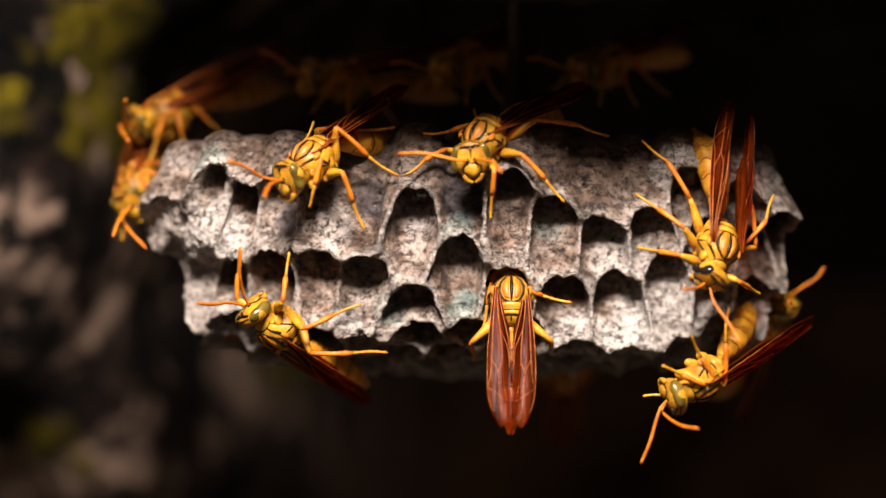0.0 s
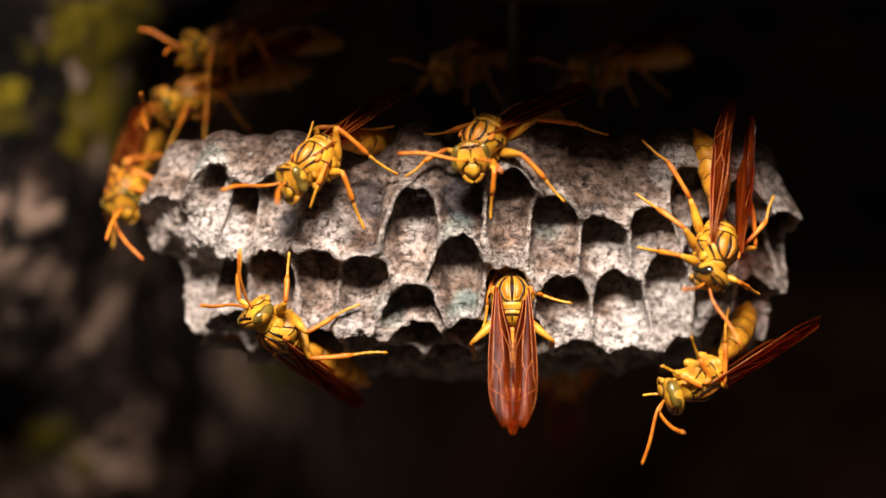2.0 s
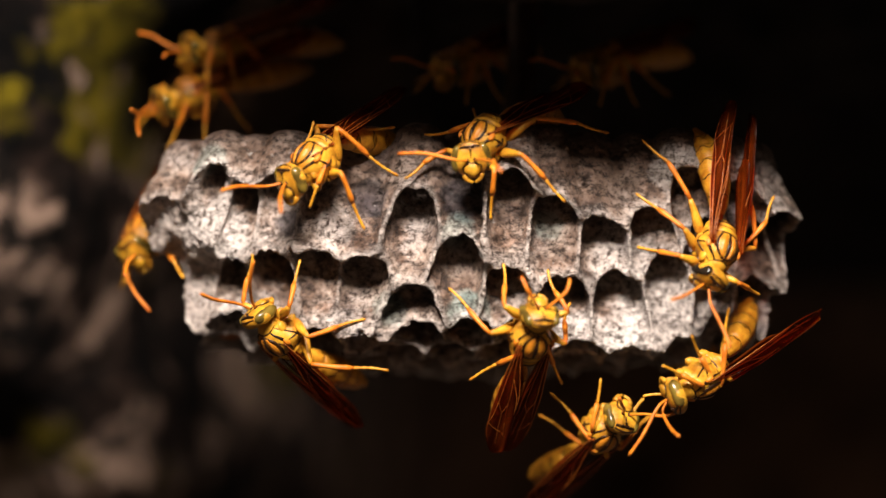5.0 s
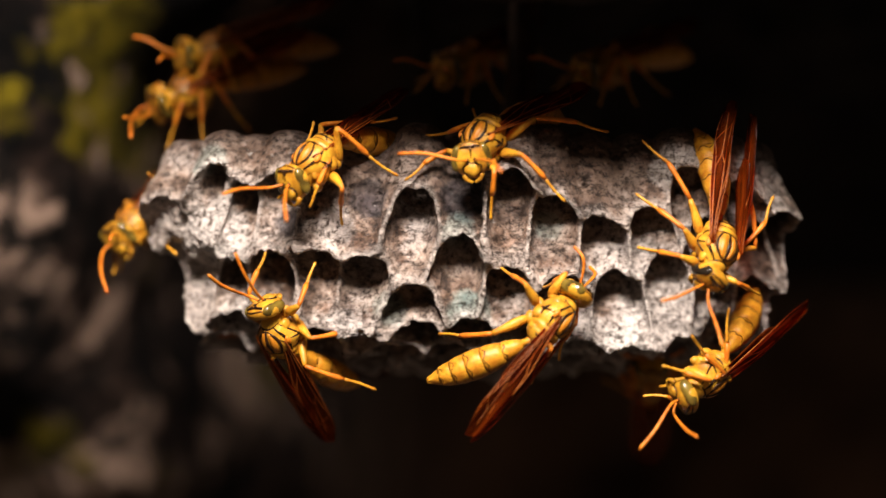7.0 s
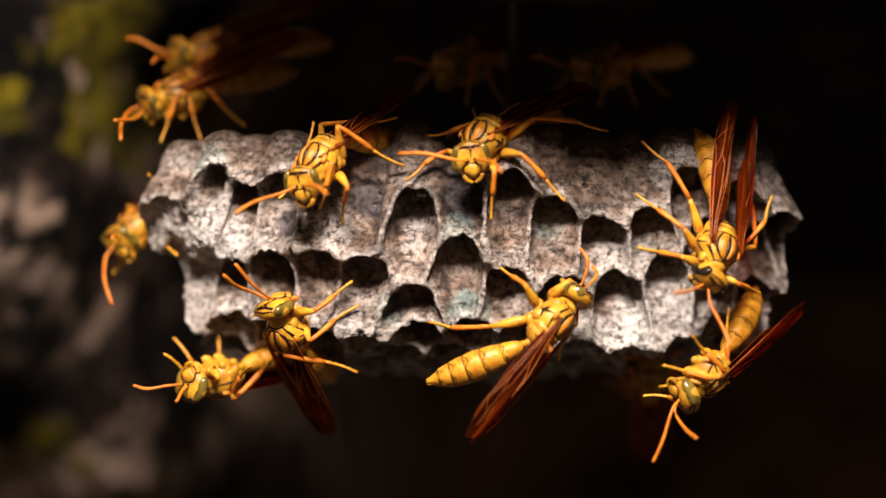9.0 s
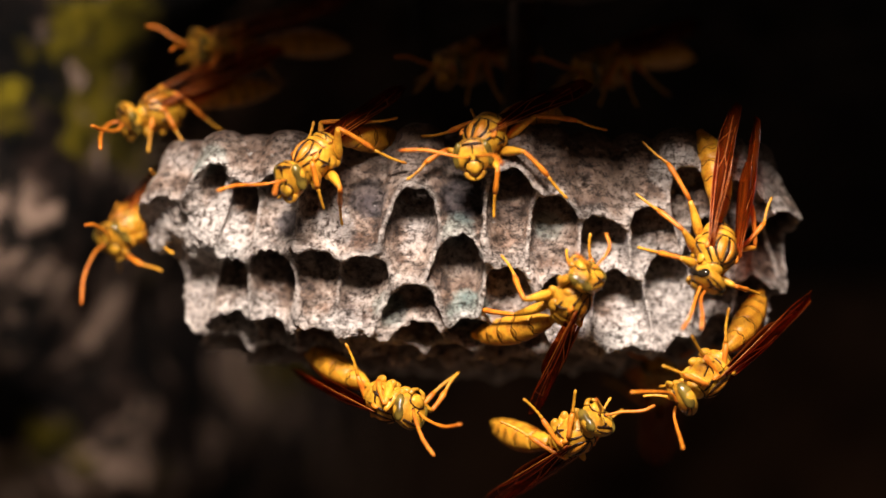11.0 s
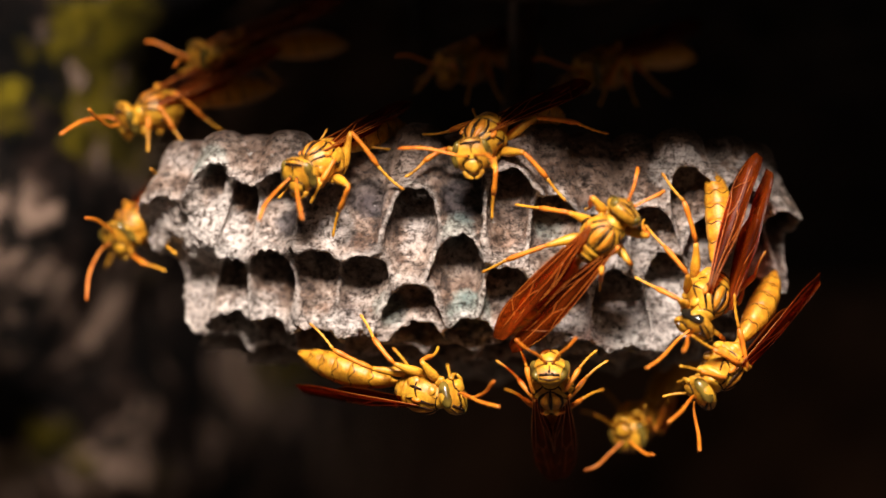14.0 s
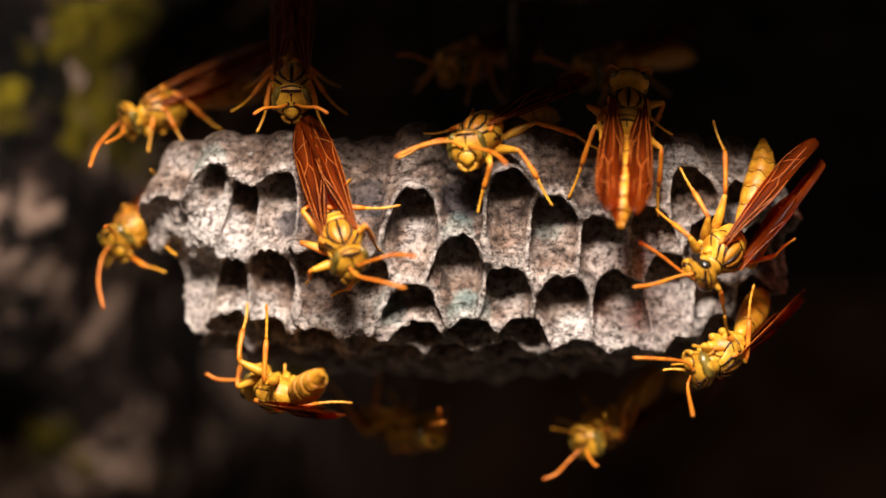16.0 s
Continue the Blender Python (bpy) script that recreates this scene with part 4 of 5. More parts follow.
def bending(w, rows):
    """Bend the abdomen at the waist: rows of seconds, degrees up and degrees aside."""
    rest = w["waist"].matrix_basis.copy()
    walk(w["waist"], [(t, rest @ pose(0, 0, 0, 0, 0, aside) @ pose(0, 0, 0, 0, up, 0)) for t, up, aside in rows])


def feeling(w, rows):
    """Slow sweeps of the antennae: rows of seconds, degrees of the left one and of the right one."""
    for k, ob in enumerate(w["antennae"]):
        swing(ob, [(r[0], 0, 0, r[1 + k]) if len(r) == 3 else (r[0], 0, r[3 + k], r[1 + k]) for r in rows])


def pointing(w, left, right):
    """Aim the antennae: for each one rows of seconds, degrees aside and degrees down."""
    for ob, rows in zip(w["antennae"], (left, right)):
        swing(ob, [(t, 0, down, aside) for t, aside, down in rows])


def motions():
    walk(wasp_ridge_a['body'], [
        (0, stand((-13.75, -2.70, 9.40), (-0.567, -0.495, -0.659), (-0.437, -0.498, 0.749))),
        (0.7, stand((-13.51, -2.70, 9.34), (-0.557, -0.437, -0.706), (-0.481, -0.524, 0.703))),
        (4.2, stand((-13.51, -2.70, 9.34), (-0.530, -0.419, -0.737), (-0.504, -0.543, 0.671))),
        (6.3, stand((-13.57, -2.70, 9.34), (-0.579, -0.314, -0.752), (-0.548, -0.533, 0.644))),
        (7, stand((-13.45, -2.70, 9.34), (-0.549, -0.359, -0.755), (-0.534, -0.544, 0.647))),
        (8, stand((-13.09, -2.70, 9.34), (-0.472, -0.433, -0.767), (-0.515, -0.570, 0.639))),
        (9.2, stand((-12.97, -2.70, 9.28), (-0.448, -0.402, -0.799), (-0.540, -0.590, 0.600))),
        (11.3, stand((-13.57, -2.70, 9.58), (-0.603, -0.312, -0.734), (-0.537, -0.522, 0.663))),
        (12.5, stand((-13.57, -2.70, 9.64), (-0.640, -0.310, -0.703), (-0.516, -0.505, 0.692))),
        (13, stand((-13.51, -2.70, 10.06), (-0.613, -0.311, -0.726), (-0.532, -0.517, 0.671))),
        (13.5, stand((-13.45, -2.70, 10.12), (-0.622, -0.332, -0.709), (-0.513, -0.512, 0.689))),
        (14, stand((-12.74, -2.70, 9.28), (-0.615, -0.643, -0.456), (-0.288, -0.355, 0.889))),
        (14.5, stand((-12.35, -3.40, 7.78), (-0.164, -0.795, -0.584), (-0.038, -0.586, 0.809))),
        (14.8, stand((-12.16, -5.50, 6.55), (0.003, -0.676, -0.737), (-0.104, -0.734, 0.672))),
        (15, stand((-11.80, -5.50, 4.48), (0.161, -0.690, -0.706), (-0.140, -0.724, 0.676))),
        (15.2, stand((-11.45, -5.50, 2.42), (0.149, -0.648, -0.747), (-0.127, -0.762, 0.635))),
        (15.6, stand((-11.45, -5.50, 0.18), (0.233, -0.484, -0.843), (-0.093, -0.874, 0.476))),
        (16, stand((-10.68, -5.50, 1.24), (0.256, -0.597, -0.760), (-0.128, -0.800, 0.586))),
    ])
    bending(wasp_ridge_a, [(0, -38, 7), (0.7, -42, 10), (4.2, -44, 9), (6.3, -46, 18), (8, -47, 6), (9.2, -49, 7), (11.3, -44, 18), (12.5, -42, 20), (13.5, -43, 18), (14, -6, 8), (14.5, -1, -9), (14.8, -10, -5), (15, -6, -10), (15.2, -6, -7), (15.6, -14, -15), (16, -6, -3)])
    folding(wasp_ridge_a, [(0, -16, -2), (0.7, -20, 0), (4.2, -22, 0), (6.3, -24, 7), (8, -25, -4), (9.2, -27, -3), (11.3, -23, 8), (12.5, -21, 10), (13.5, -21, 8), (14.2, -4, 0), (14.6, 0, 0), (16, 0, 0)])
    swing(wasp_ridge_a['head'], [(0, 4, -22, -2), (4.2, 3, -28, 1), (7, -3, -26, 10), (9.2, -16, -25, 27), (11.3, 1, -31, 8), (13.5, 1, -29, 8), (14, -9, 0, 8), (14.5, -7, 8, 16), (15.2, -13, 7, 2), (16, -12, -12, 5)])
    tread(wasp_ridge_a, [(0, {0: (-14, -3.7, 4.3), 1: (-8.2, -3.7, 2), 2: (-4.7, -2.4, 7.7), 3: (-17.4, -2.4, 5.3), 4: (-13.7, 0, 13.6), 5: (-5.1, 1.5, 13)}), (6.3, {1: (-10.7, -0.2, 2.5)}), (14.4, {0: (-13.5, 0.8, 0.7), 1: (-7.3, -0.9, 3.4), 2: (-4.7, -2.4, 7.7), 3: (-15.9, 0.8, 2.5), 4: (-14.6, -0.8, 8.4)})])
    pointing(wasp_ridge_a, [(0, 0, 0), (1.5, 8, 4), (3.5, 4, 4), (6.3, 12, 20), (7.5, -4, 12), (9.2, 8, -8), (11.3, 4, 0), (12.5, 0, 4), (13.5, 4, 4), (14.5, -4, 28), (15.5, -8, 20), (16, 16, -28)], [(0, 0, 0), (1.5, -8, 16), (3.5, -16, 24), (6.3, -8, 16), (7.5, -32, 24), (9.2, -48, 36), (11.3, -16, 24), (12.5, -12, 24), (13.5, -16, 28), (14.5, 16, 56), (15.5, -8, 48), (16, 32, 28)])
    walk(wasp_ridge_b['body'], [
        (0, stand((4.23, -2.40, 11.62), (-0.452, -0.494, -0.743), (-0.379, -0.647, 0.661))),
        (9.2, stand((4.23, -2.40, 11.62), (-0.452, -0.494, -0.743), (-0.379, -0.647, 0.661))),
        (11.3, stand((4.35, -2.40, 11.79), (-0.419, -0.563, -0.713), (-0.342, -0.629, 0.698))),
        (14.5, stand((4.35, -2.40, 11.79), (-0.478, -0.550, -0.684), (-0.336, -0.605, 0.722))),
        (14.8, stand((3.93, -2.40, 11.97), (-0.508, -0.559, -0.656), (-0.320, -0.584, 0.746))),
        (15.2, stand((3.93, -2.40, 12.09), (-0.551, -0.567, -0.612), (-0.295, -0.554, 0.778))),
        (16, stand((3.93, -2.40, 12.15), (-0.458, -0.686, -0.565), (-0.249, -0.511, 0.823))),
    ])
    bending(wasp_ridge_b, [(0, -39, -3), (9.2, -39, -3), (11.3, -36, -7), (14.5, -34, -3), (14.8, -32, -1), (15.2, -29, 1), (16, -25, -7)])
    folding(wasp_ridge_b, [(0, -29, -16), (9.2, -29, -16), (11.3, -26, -19), (14.5, -24, -15), (14.8, -22, -14), (15.2, -19, -11), (16, -15, -19)])
    swing(wasp_ridge_b['head'], [(0, -18, -24, 41), (9.2, -18, -24, 41), (11.3, -15, -24, 36), (14.5, -14, -25, 37), (16, -8, -21, 27)])
    tread(wasp_ridge_b, [(0, {0: (5, -3.7, 3.1), 1: (12.8, -3.7, 4.9), 2: (17.7, 0.3, 12), 3: (-4.1, -3.5, 7.7), 4: (-2.2, 0.6, 12.3), 5: (3.3, 2.4, 15)})])
    pointing(wasp_ridge_b, [(0, 0, 0), (9.2, 0, 0), (11.3, 0, -4), (14.5, -4, 0), (16, 16, 12)], [(0, 0, 0), (3.5, 0, 0), (6.3, 0, 0), (9.2, 0, 0), (11.3, 0, 0), (12.5, 0, 0), (13.5, 0, 0), (14.5, 0, 0), (15.2, 64, 0), (16, 36, -80)])
    walk(wasp_side['body'], [
        (0, stand((28.9, -3, 0.24), (-0.16, -0.485, -0.86), (0.562, -0.761, 0.324))),
        (9.2, stand((28.84, -3, 0.12), (-0.18, -0.477, -0.86), (0.561, -0.768, 0.309))),
        (11.3, stand((28.66, -3, -0.24), (-0.24, -0.45, -0.86), (0.556, -0.79, 0.258))),
        (11.6, stand((28.41, -3.12, -0.98), (-0.4, -0.343, -0.85), (0.507, -0.855, 0.106))),
        (12, stand((28.29, -3.12, -1.19), (-0.4, -0.409, -0.82), (0.532, -0.832, 0.156))),
        (12.5, stand((28.61, -2.88, -3.06), (-0.38, -0.365, -0.85), (0.547, -0.83, 0.112))),
        (13, stand((28.2, -2.52, -4.94), (-0.25, -0.404, -0.88), (0.785, -0.616, 0.06))),
        (13.5, stand((27.87, -2.52, -4.88), (-0.32, -0.397, -0.86), (0.732, -0.68, 0.042))),
        (14, stand((27.99, -2.52, -4.94), (-0.32, -0.438, -0.84), (0.74, -0.669, 0.067))),
        (14.5, stand((28.67, -2.52, -4.2), (-0.21, -0.302, -0.93), (0.742, -0.669, 0.05))),
        (14.8, stand((30.25, -2.52, -3.96), (-0.16, -0.502, -0.85), (0.737, -0.633, 0.235))),
        (15.2, stand((30.59, -2.7, -2.5), (-0.44, -0.509, -0.74), (0.629, -0.763, 0.15))),
        (15.6, stand((29.91, -3, -0.03), (-0.54, -0.509, -0.67), (0.673, -0.739, 0.02))),
        (16, stand((29.43, -3, -0.18), (-0.58, -0.504, -0.64), (0.714, -0.692, -0.102))),
    ])
    swing(wasp_side['wings'][0], [(0, 0, -9, 0), (11.3, 0, -9, 0), (12.5, 0, -12, 0), (14.5, 0, -10, 0), (16, 0, -8, 0)])
    swing(wasp_side['wings'][1], [(0, 0, -9, 0), (11.3, 0, -9, 0), (12.5, 0, -12, 0), (14.5, 0, -10, 0), (16, 0, -8, 0)])
    swing(wasp_side['wings'][2], [(0, 0, 9, 0), (11.3, 0, 9, 0), (12.5, 0, 12, 0), (14.5, 0, 10, 0), (16, 0, 8, 0)])
    swing(wasp_side['wings'][3], [(0, 0, 9, 0), (11.3, 0, 9, 0), (12.5, 0, 12, 0), (14.5, 0, 10, 0), (16, 0, 8, 0)])
    tread(wasp_side, [(0, {0: (33.8, 1.2, -4.8), 1: (35.7, 1.8, 6.2), 2: (32.8, 0.6, 8.5), 3: (20.5, -1.9, 0.2), 4: (20.3, -1.9, 5.9), 5: (21, -0.3, 11.7)})])
    pointing(wasp_side, [(0, 0, 0), (4.2, 4, 4), (6.3, -20, 8), (7.5, -8, 4), (9.2, -4, 4), (11.3, -60, -8), (12.5, -76, -24), (13.5, -88, -16), (14.5, -68, 12), (15.5, -60, 8), (16, -88, 80)], [(0, 0, 0), (4.2, 0, 0), (6.3, 8, 48), (7.5, -4, 12), (9.2, 0, 8), (11.3, 36, 8), (12.5, 16, 44), (13.5, 40, 28), (14.5, 4, 48), (15.5, -8, 36), (16, 28, 52)])
    walk(wasp_feeding['body'], [
        (0, stand((7.25, 0.84, -5.35), (0.01, 0.392, 0.92), (0.003, -0.92, 0.392))),
        (2.5, stand((7.37, 0.84, -5.35), (-0.01, 0.392, 0.92), (-0.003, -0.92, 0.392))),
        (3, stand((7.68, 0, -6.6), (-0.08, 0.332, 0.94), (-0.024, -0.943, 0.331))),
        (3.5, stand((7.73, -1.8, -8.12), (-0.05, 0.337, 0.94), (-0.021, -0.941, 0.337))),
        (4, stand((7.83, -2.4, -10.19), (-0.03, -0.599, 0.8), (0.016, -0.801, -0.599))),
        (4.2, stand((7.83, -2.4, -10.42), (-0.03, -0.599, 0.8), (0.016, -0.801, -0.599))),
        (5.2, stand((9.69, -4.2, -9.12), (0.35, -0.622, 0.7), (0.232, -0.666, -0.709))),
        (6.3, stand((11.3, -3.80, -7.7), (0.66, 0.14, 0.72), (0.70, -0.58, -0.48))),
        (7, stand((11.4, -3.80, -7.5), (0.66, 0.14, 0.72), (0.70, -0.58, -0.48))),
        (8.5, stand((11.45, -3.80, -7.5), (0.66, 0.14, 0.72), (0.70, -0.58, -0.48))),
        (9.2, stand((11.35, -3.80, -7.7), (0.66, 0.14, 0.72), (0.70, -0.58, -0.48))),
        (11.3, stand((13.52, -3.80, -4.98), (0.323, -0.655, 0.683), (0.752, -0.260, -0.605))),
        (11.6, stand((13.52, -3.80, -4.80), (0.377, -0.654, 0.656), (0.723, -0.235, -0.649))),
        (12, stand((13.79, -4.5, -5.45), (0.66, -0.359, 0.66), (0.042, -0.86, -0.509))),
        (12.25, stand((14.62, -4.5, -7.7), (0.78, -0.586, 0.22), (-0.343, -0.695, -0.632))),
        (12.5, stand((15.35, -4.08, -9.66), (0.86, -0.504, -0.08), (-0.413, -0.596, -0.688))),
        (13, stand((16.37, -3.9, -10.73), (0.92, -0.226, -0.32), (-0.372, -0.763, -0.529))),
        (13.25, stand((15.93, -4.32, -7.7), (0.9, -0.435, 0.02), (-0.378, -0.802, -0.463))),
        (13.5, stand((15.42, -5.1, -4.79), (0.82, -0.366, 0.44), (-0.168, -0.889, -0.426))),
        (14, stand((16.4, -5.52, 1.18), (0.64, -0.317, 0.7), (-0.155, -0.945, -0.287))),
        (14.5, stand((20.68, -5.1, 5.49), (0.6, -0.349, 0.72), (-0.245, -0.937, -0.25))),
        (14.8, stand((21.96, -4.5, 9.53), (0.42, -0.681, 0.6), (-0.495, -0.726, -0.478))),
        (15, stand((21.5, -3.9, 11.03), (0.423, 0.052, 0.905), (-0.27, -0.946, 0.18))),
        (15.2, stand((21.03, -3.3, 12.54), (0.16, 0.752, 0.64), (0.102, -0.657, 0.747))),
        (15.6, stand((19.87, -1.8, 13.79), (0.1, 0.642, 0.76), (0.031, -0.765, 0.643))),
        (16, stand((19.48, -1.44, 14.46), (0.08, 0.621, 0.78), (0.022, -0.783, 0.621))),
    ])
    bending(wasp_feeding, [(0, 0, 0), (5, 0, 0), (6.3, -27, 0), (9.2, -27, 0), (11.3, -36, -4), (11.6, -31, -5), (12, 0, 0), (16, 0, 0)])
    swing(wasp_feeding['head'], [(0, 0, 22, 0), (2.7, 0, 22, 0), (3.2, 0, 0, 0), (4.2, 0, -12, 0), (6.3, 0, 4, 0), (9, 0, 0, 0), (11.3, 0, -14, 0), (12, 0, 6, 0), (16, 0, 0, 0)])
    tread(wasp_feeding, [(0, {0: (5.1, 1.8, -3.6), 1: (4.1, 1.5, -9.1), 2: (3.3, 9, -12.3), 3: (9.5, 1.8, -3.6), 4: (13.7, 0.3, -5.7), 5: (11.8, 9, -11.6)}), (4, {0: (5.3, -0.6, -2.1), 1: (-0.4, 0.9, -5.4), 2: (2.9, 1.5, -15.9), 3: (9.8, -0.6, -2.7), 4: (13.6, 1.4, -5.7), 5: (12.7, 1.5, -14.4)}), (6.3, {0: (10.7, 0.7, -4.1), 1: (5.8, -0.2, -1.7), 2: (-0.5, 1.9, -9.1), 3: (14.8, 1.2, -3.6), 4: (12.4, 1.8, -12), 5: (9.4, 1.8, -14.5)})] + [(9, {0: (12.1, 0.8, -4), 1: (5.8, -0.2, -1.7), 2: (-1.7, 1.6, -7.8)}), (11.4, {0: (9.8, 0.3, -2.9), 1: (5.8, -0.2, -1.7), 2: (-1.4, 1.7, -8)}), (12, {0: (13.1, -0.4, 0.5), 1: (5.8, -0.2, -1.7), 2: (-1.4, 1.7, -8.1), 5: (12.2, 2.6, -12.3)}), (12.5, {0: (19.9, 1.4, -2.5), 1: (12.7, 0.5, -2.9), 2: (4.1, -0.3, -1.5), 5: (11.2, 2.5, -13.2)}), (13, {0: (19.6, 1.5, -3.1), 1: (19.7, 0.7, -0.3), 2: (4.1, -0.3, -1.5)})] + [(13.5, {0: (17.5, -0.1, 1.3), 1: (10.8, -1.9, 5.1), 2: (4.1, -0.3, -1.5), 3: (19.8, -0.4, 3.8)}), (14, {0: (15, -1.2, 4.2), 1: (7.6, -2, 4.7), 2: (3.8, 0, -2.6), 3: (21.4, 0.1, 3.1), 4: (20.2, 1.2, -1.7), 5: (16.7, 1.4, -4.5)}), (14.5, {0: (17.7, -1.7, 8.4), 1: (14.7, -2.1, 10.8), 2: (7.2, -1.4, 2.7), 4: (23.8, 0.3, 4.3), 5: (19, 1.2, -2.3)})] + [(14.8, {0: (17.1, -1.8, 8.4), 1: (15.3, -2, 8.7), 2: (7.2, -1.4, 2.7), 4: (24.4, 0.1, 5.5), 5: (19.6, 1.1, -1.7)}), (15.2, {1: (15.3, -2, 10.7), 2: (9, -1.4, 3), 4: (23.7, -0.6, 9), 5: (25, 0.1, 5.8)}), (15.6, {1: (16, 0, 12.7), 2: (12.6, -1.4, 4.1), 4: (24.7, 0, 12.1), 5: (22.5, -0.2, 4.9)}), (16, {1: (16, 0.6, 14.5), 2: (13.2, -1.7, 5.3), 4: (24.4, 0, 12.1), 5: (22.9, 0.3, 3.4)})])
    spreading(wasp_feeding, [(0, 0), (13, 0), (14, 1), (14.6, -1), (14.9, -4), (15.2, -1), (16, 2)])
    feeling(wasp_feeding, [(0, 0, 0), (3, -6, 6), (4, 6, -8), (6.3, 0, 0), (8, 10, 6), (9, -6, 8), (11.3, 10, -10), (12, -8, 8), (13, 0, 12), (14, -10, 10), (15, 8, -6), (16, 0, 0)])
    walk(wasp_lower['body'], [
        (0, stand((-17.57, 2.20, -8.52), (-0.657, -0.629, 0.415), (-0.239, -0.348, -0.906))),
        (1.5, stand((-17.63, 2.20, -8.52), (-0.633, -0.629, 0.451), (-0.266, -0.370, -0.890))),
        (2.5, stand((-17.33, 2.20, -9.18), (-0.579, -0.712, 0.396), (-0.240, -0.316, -0.918))),
        (4.2, stand((-17.21, 2.20, -9.42), (-0.620, -0.566, 0.543), (-0.333, -0.437, -0.836))),
        (6.3, stand((-17.51, 2.20, -9.12), (-0.495, -0.679, 0.542), (-0.334, -0.427, -0.840))),
        (7, stand((-17.39, 2.20, -9.12), (-0.391, -0.620, 0.680), (-0.411, -0.544, -0.732))),
        (7.5, stand((-17.27, 2.20, -9.12), (-0.317, -0.733, 0.602), (-0.370, -0.489, -0.790))),
        (8, stand((-16.97, 2.20, -9.00), (-0.306, -0.703, 0.642), (-0.386, -0.525, -0.759))),
        (9.2, stand((-16.43, 2.20, -8.88), (-0.321, -0.697, 0.641), (-0.386, -0.522, -0.761))),
        (9.9, stand((-13.54, 2.40, -12.03), (0.200, -0.686, 0.700), (-0.372, -0.714, -0.593))),
        (10.6, stand((-8.70, 2.40, -15.05), (0.602, -0.792, -0.100), (-0.483, -0.261, -0.835))),
        (11.3, stand((-4.63, 0.60, -16.65), (0.623, -0.687, -0.375), (-0.464, 0.062, -0.884))),
        (11.6, stand((-4.45, 0.60, -16.77), (0.615, -0.715, -0.333), (-0.435, 0.044, -0.900))),
        (12, stand((-3.37, 0.60, -16.29), (0.716, -0.663, -0.218), (-0.346, -0.067, -0.936))),
        (12.5, stand((-2.95, 0.60, -15.75), (0.760, -0.645, -0.084), (-0.241, -0.160, -0.957))),
        (13, stand((-2.64, 0.60, -16.29), (0.781, -0.607, -0.144), (-0.278, -0.131, -0.952))),
        (13.5, stand((-2.04, 0.60, -16.05), (0.919, -0.384, -0.086), (-0.169, -0.187, -0.968))),
        (14, stand((-2.16, 0.60, -15.27), (0.861, -0.478, -0.176), (-0.272, -0.140, -0.952))),
        (14.5, stand((-5.77, 0.60, -16.65), (0.720, -0.592, -0.362), (-0.449, -0.000, -0.893))),
        (14.8, stand((-7.63, 0.60, -17.85), (0.948, -0.243, -0.204), (-0.225, -0.062, -0.972))),
        (15, stand((-5.97, 1.50, -18.62), (0.904, -0.426, -0.030), (-0.115, -0.176, -0.978))),
        (15.2, stand((-5.12, 5.00, -19.43), (0.792, -0.610, 0.030), (-0.159, -0.254, -0.954))),
        (15.4, stand((-4.83, 11.00, -20.39), (0.759, -0.646, 0.077), (-0.152, -0.292, -0.944))),
        (15.6, stand((-4.30, 18.00, -20.80), (0.727, -0.682, 0.079), (-0.176, -0.296, -0.939))),
        (16, stand((-3.99, 24.00, -21.03), (0.691, -0.722, -0.032), (-0.266, -0.213, -0.940))),
    ])
    bending(wasp_lower, [(0, 7, -2), (1.5, 4, 0), (2.5, 5, 4), (4.2, -9, -6), (6.3, -7, 1), (7, -19, 4), (7.5, -15, -4), (8, -17, -6), (9.2, -16, -10), (9.9, -19, 6), (10.6, 6, 12), (11.3, 1, -17), (11.6, -0, -21), (12, 0, -28), (12.5, -3, -28), (13, -6, -25), (13.5, -16, -6), (14, 1, -12), (14.5, 2, -20), (14.8, -30, 22), (15, -35, 8), (15.2, -31, 3), (15.4, -32, 15), (15.6, -27, 18), (16, -10, 24)])
    folding(wasp_lower, [(0, 0, 0), (14.4, 0, 0), (14.8, -15, 0), (15, -25, 0), (15.6, -25, 0), (16, -20, 0)])
    tread(wasp_lower, [(0, {0: (-21.7, 2.1, 0.1), 1: (-20.9, 1.5, -7.2), 3: (-16.3, -0.3, -0.3), 4: (-8.7, 0.5, -5.9), 5: (-5.9, 2.7, -11.1)}), (1, {4: (-8.8, 1.8, -5.9)}), (7.5, {0: (-20.3, 2.4, -7.2), 3: (-14, 1.9, -3), 4: (-8.9, 1.8, -6), 5: (-9.1, 3.6, -13.3)}), (8.5, {3: (-9.6, 1.2, -3.4)}), (11.3, {0: (-0.8, 1.2, -15), 1: (-5.1, 1.9, -7.8), 2: (-15.7, 3.4, -7.3), 4: (-8.7, 3.6, -13.3)})] + [(11.8, {0: (-1.1, 1.8, -12), 1: (-9.5, 2.4, -7.8), 2: (-15.7, 3.4, -7.3), 3: (1, 4.2, -13.3), 4: (-5.4, 3.6, -10.6)}), (14.4, {0: (-3.6, 1.8, -12), 1: (-6.9, 1.9, -7.3), 2: (-12.7, 2.9, -7.6)})])
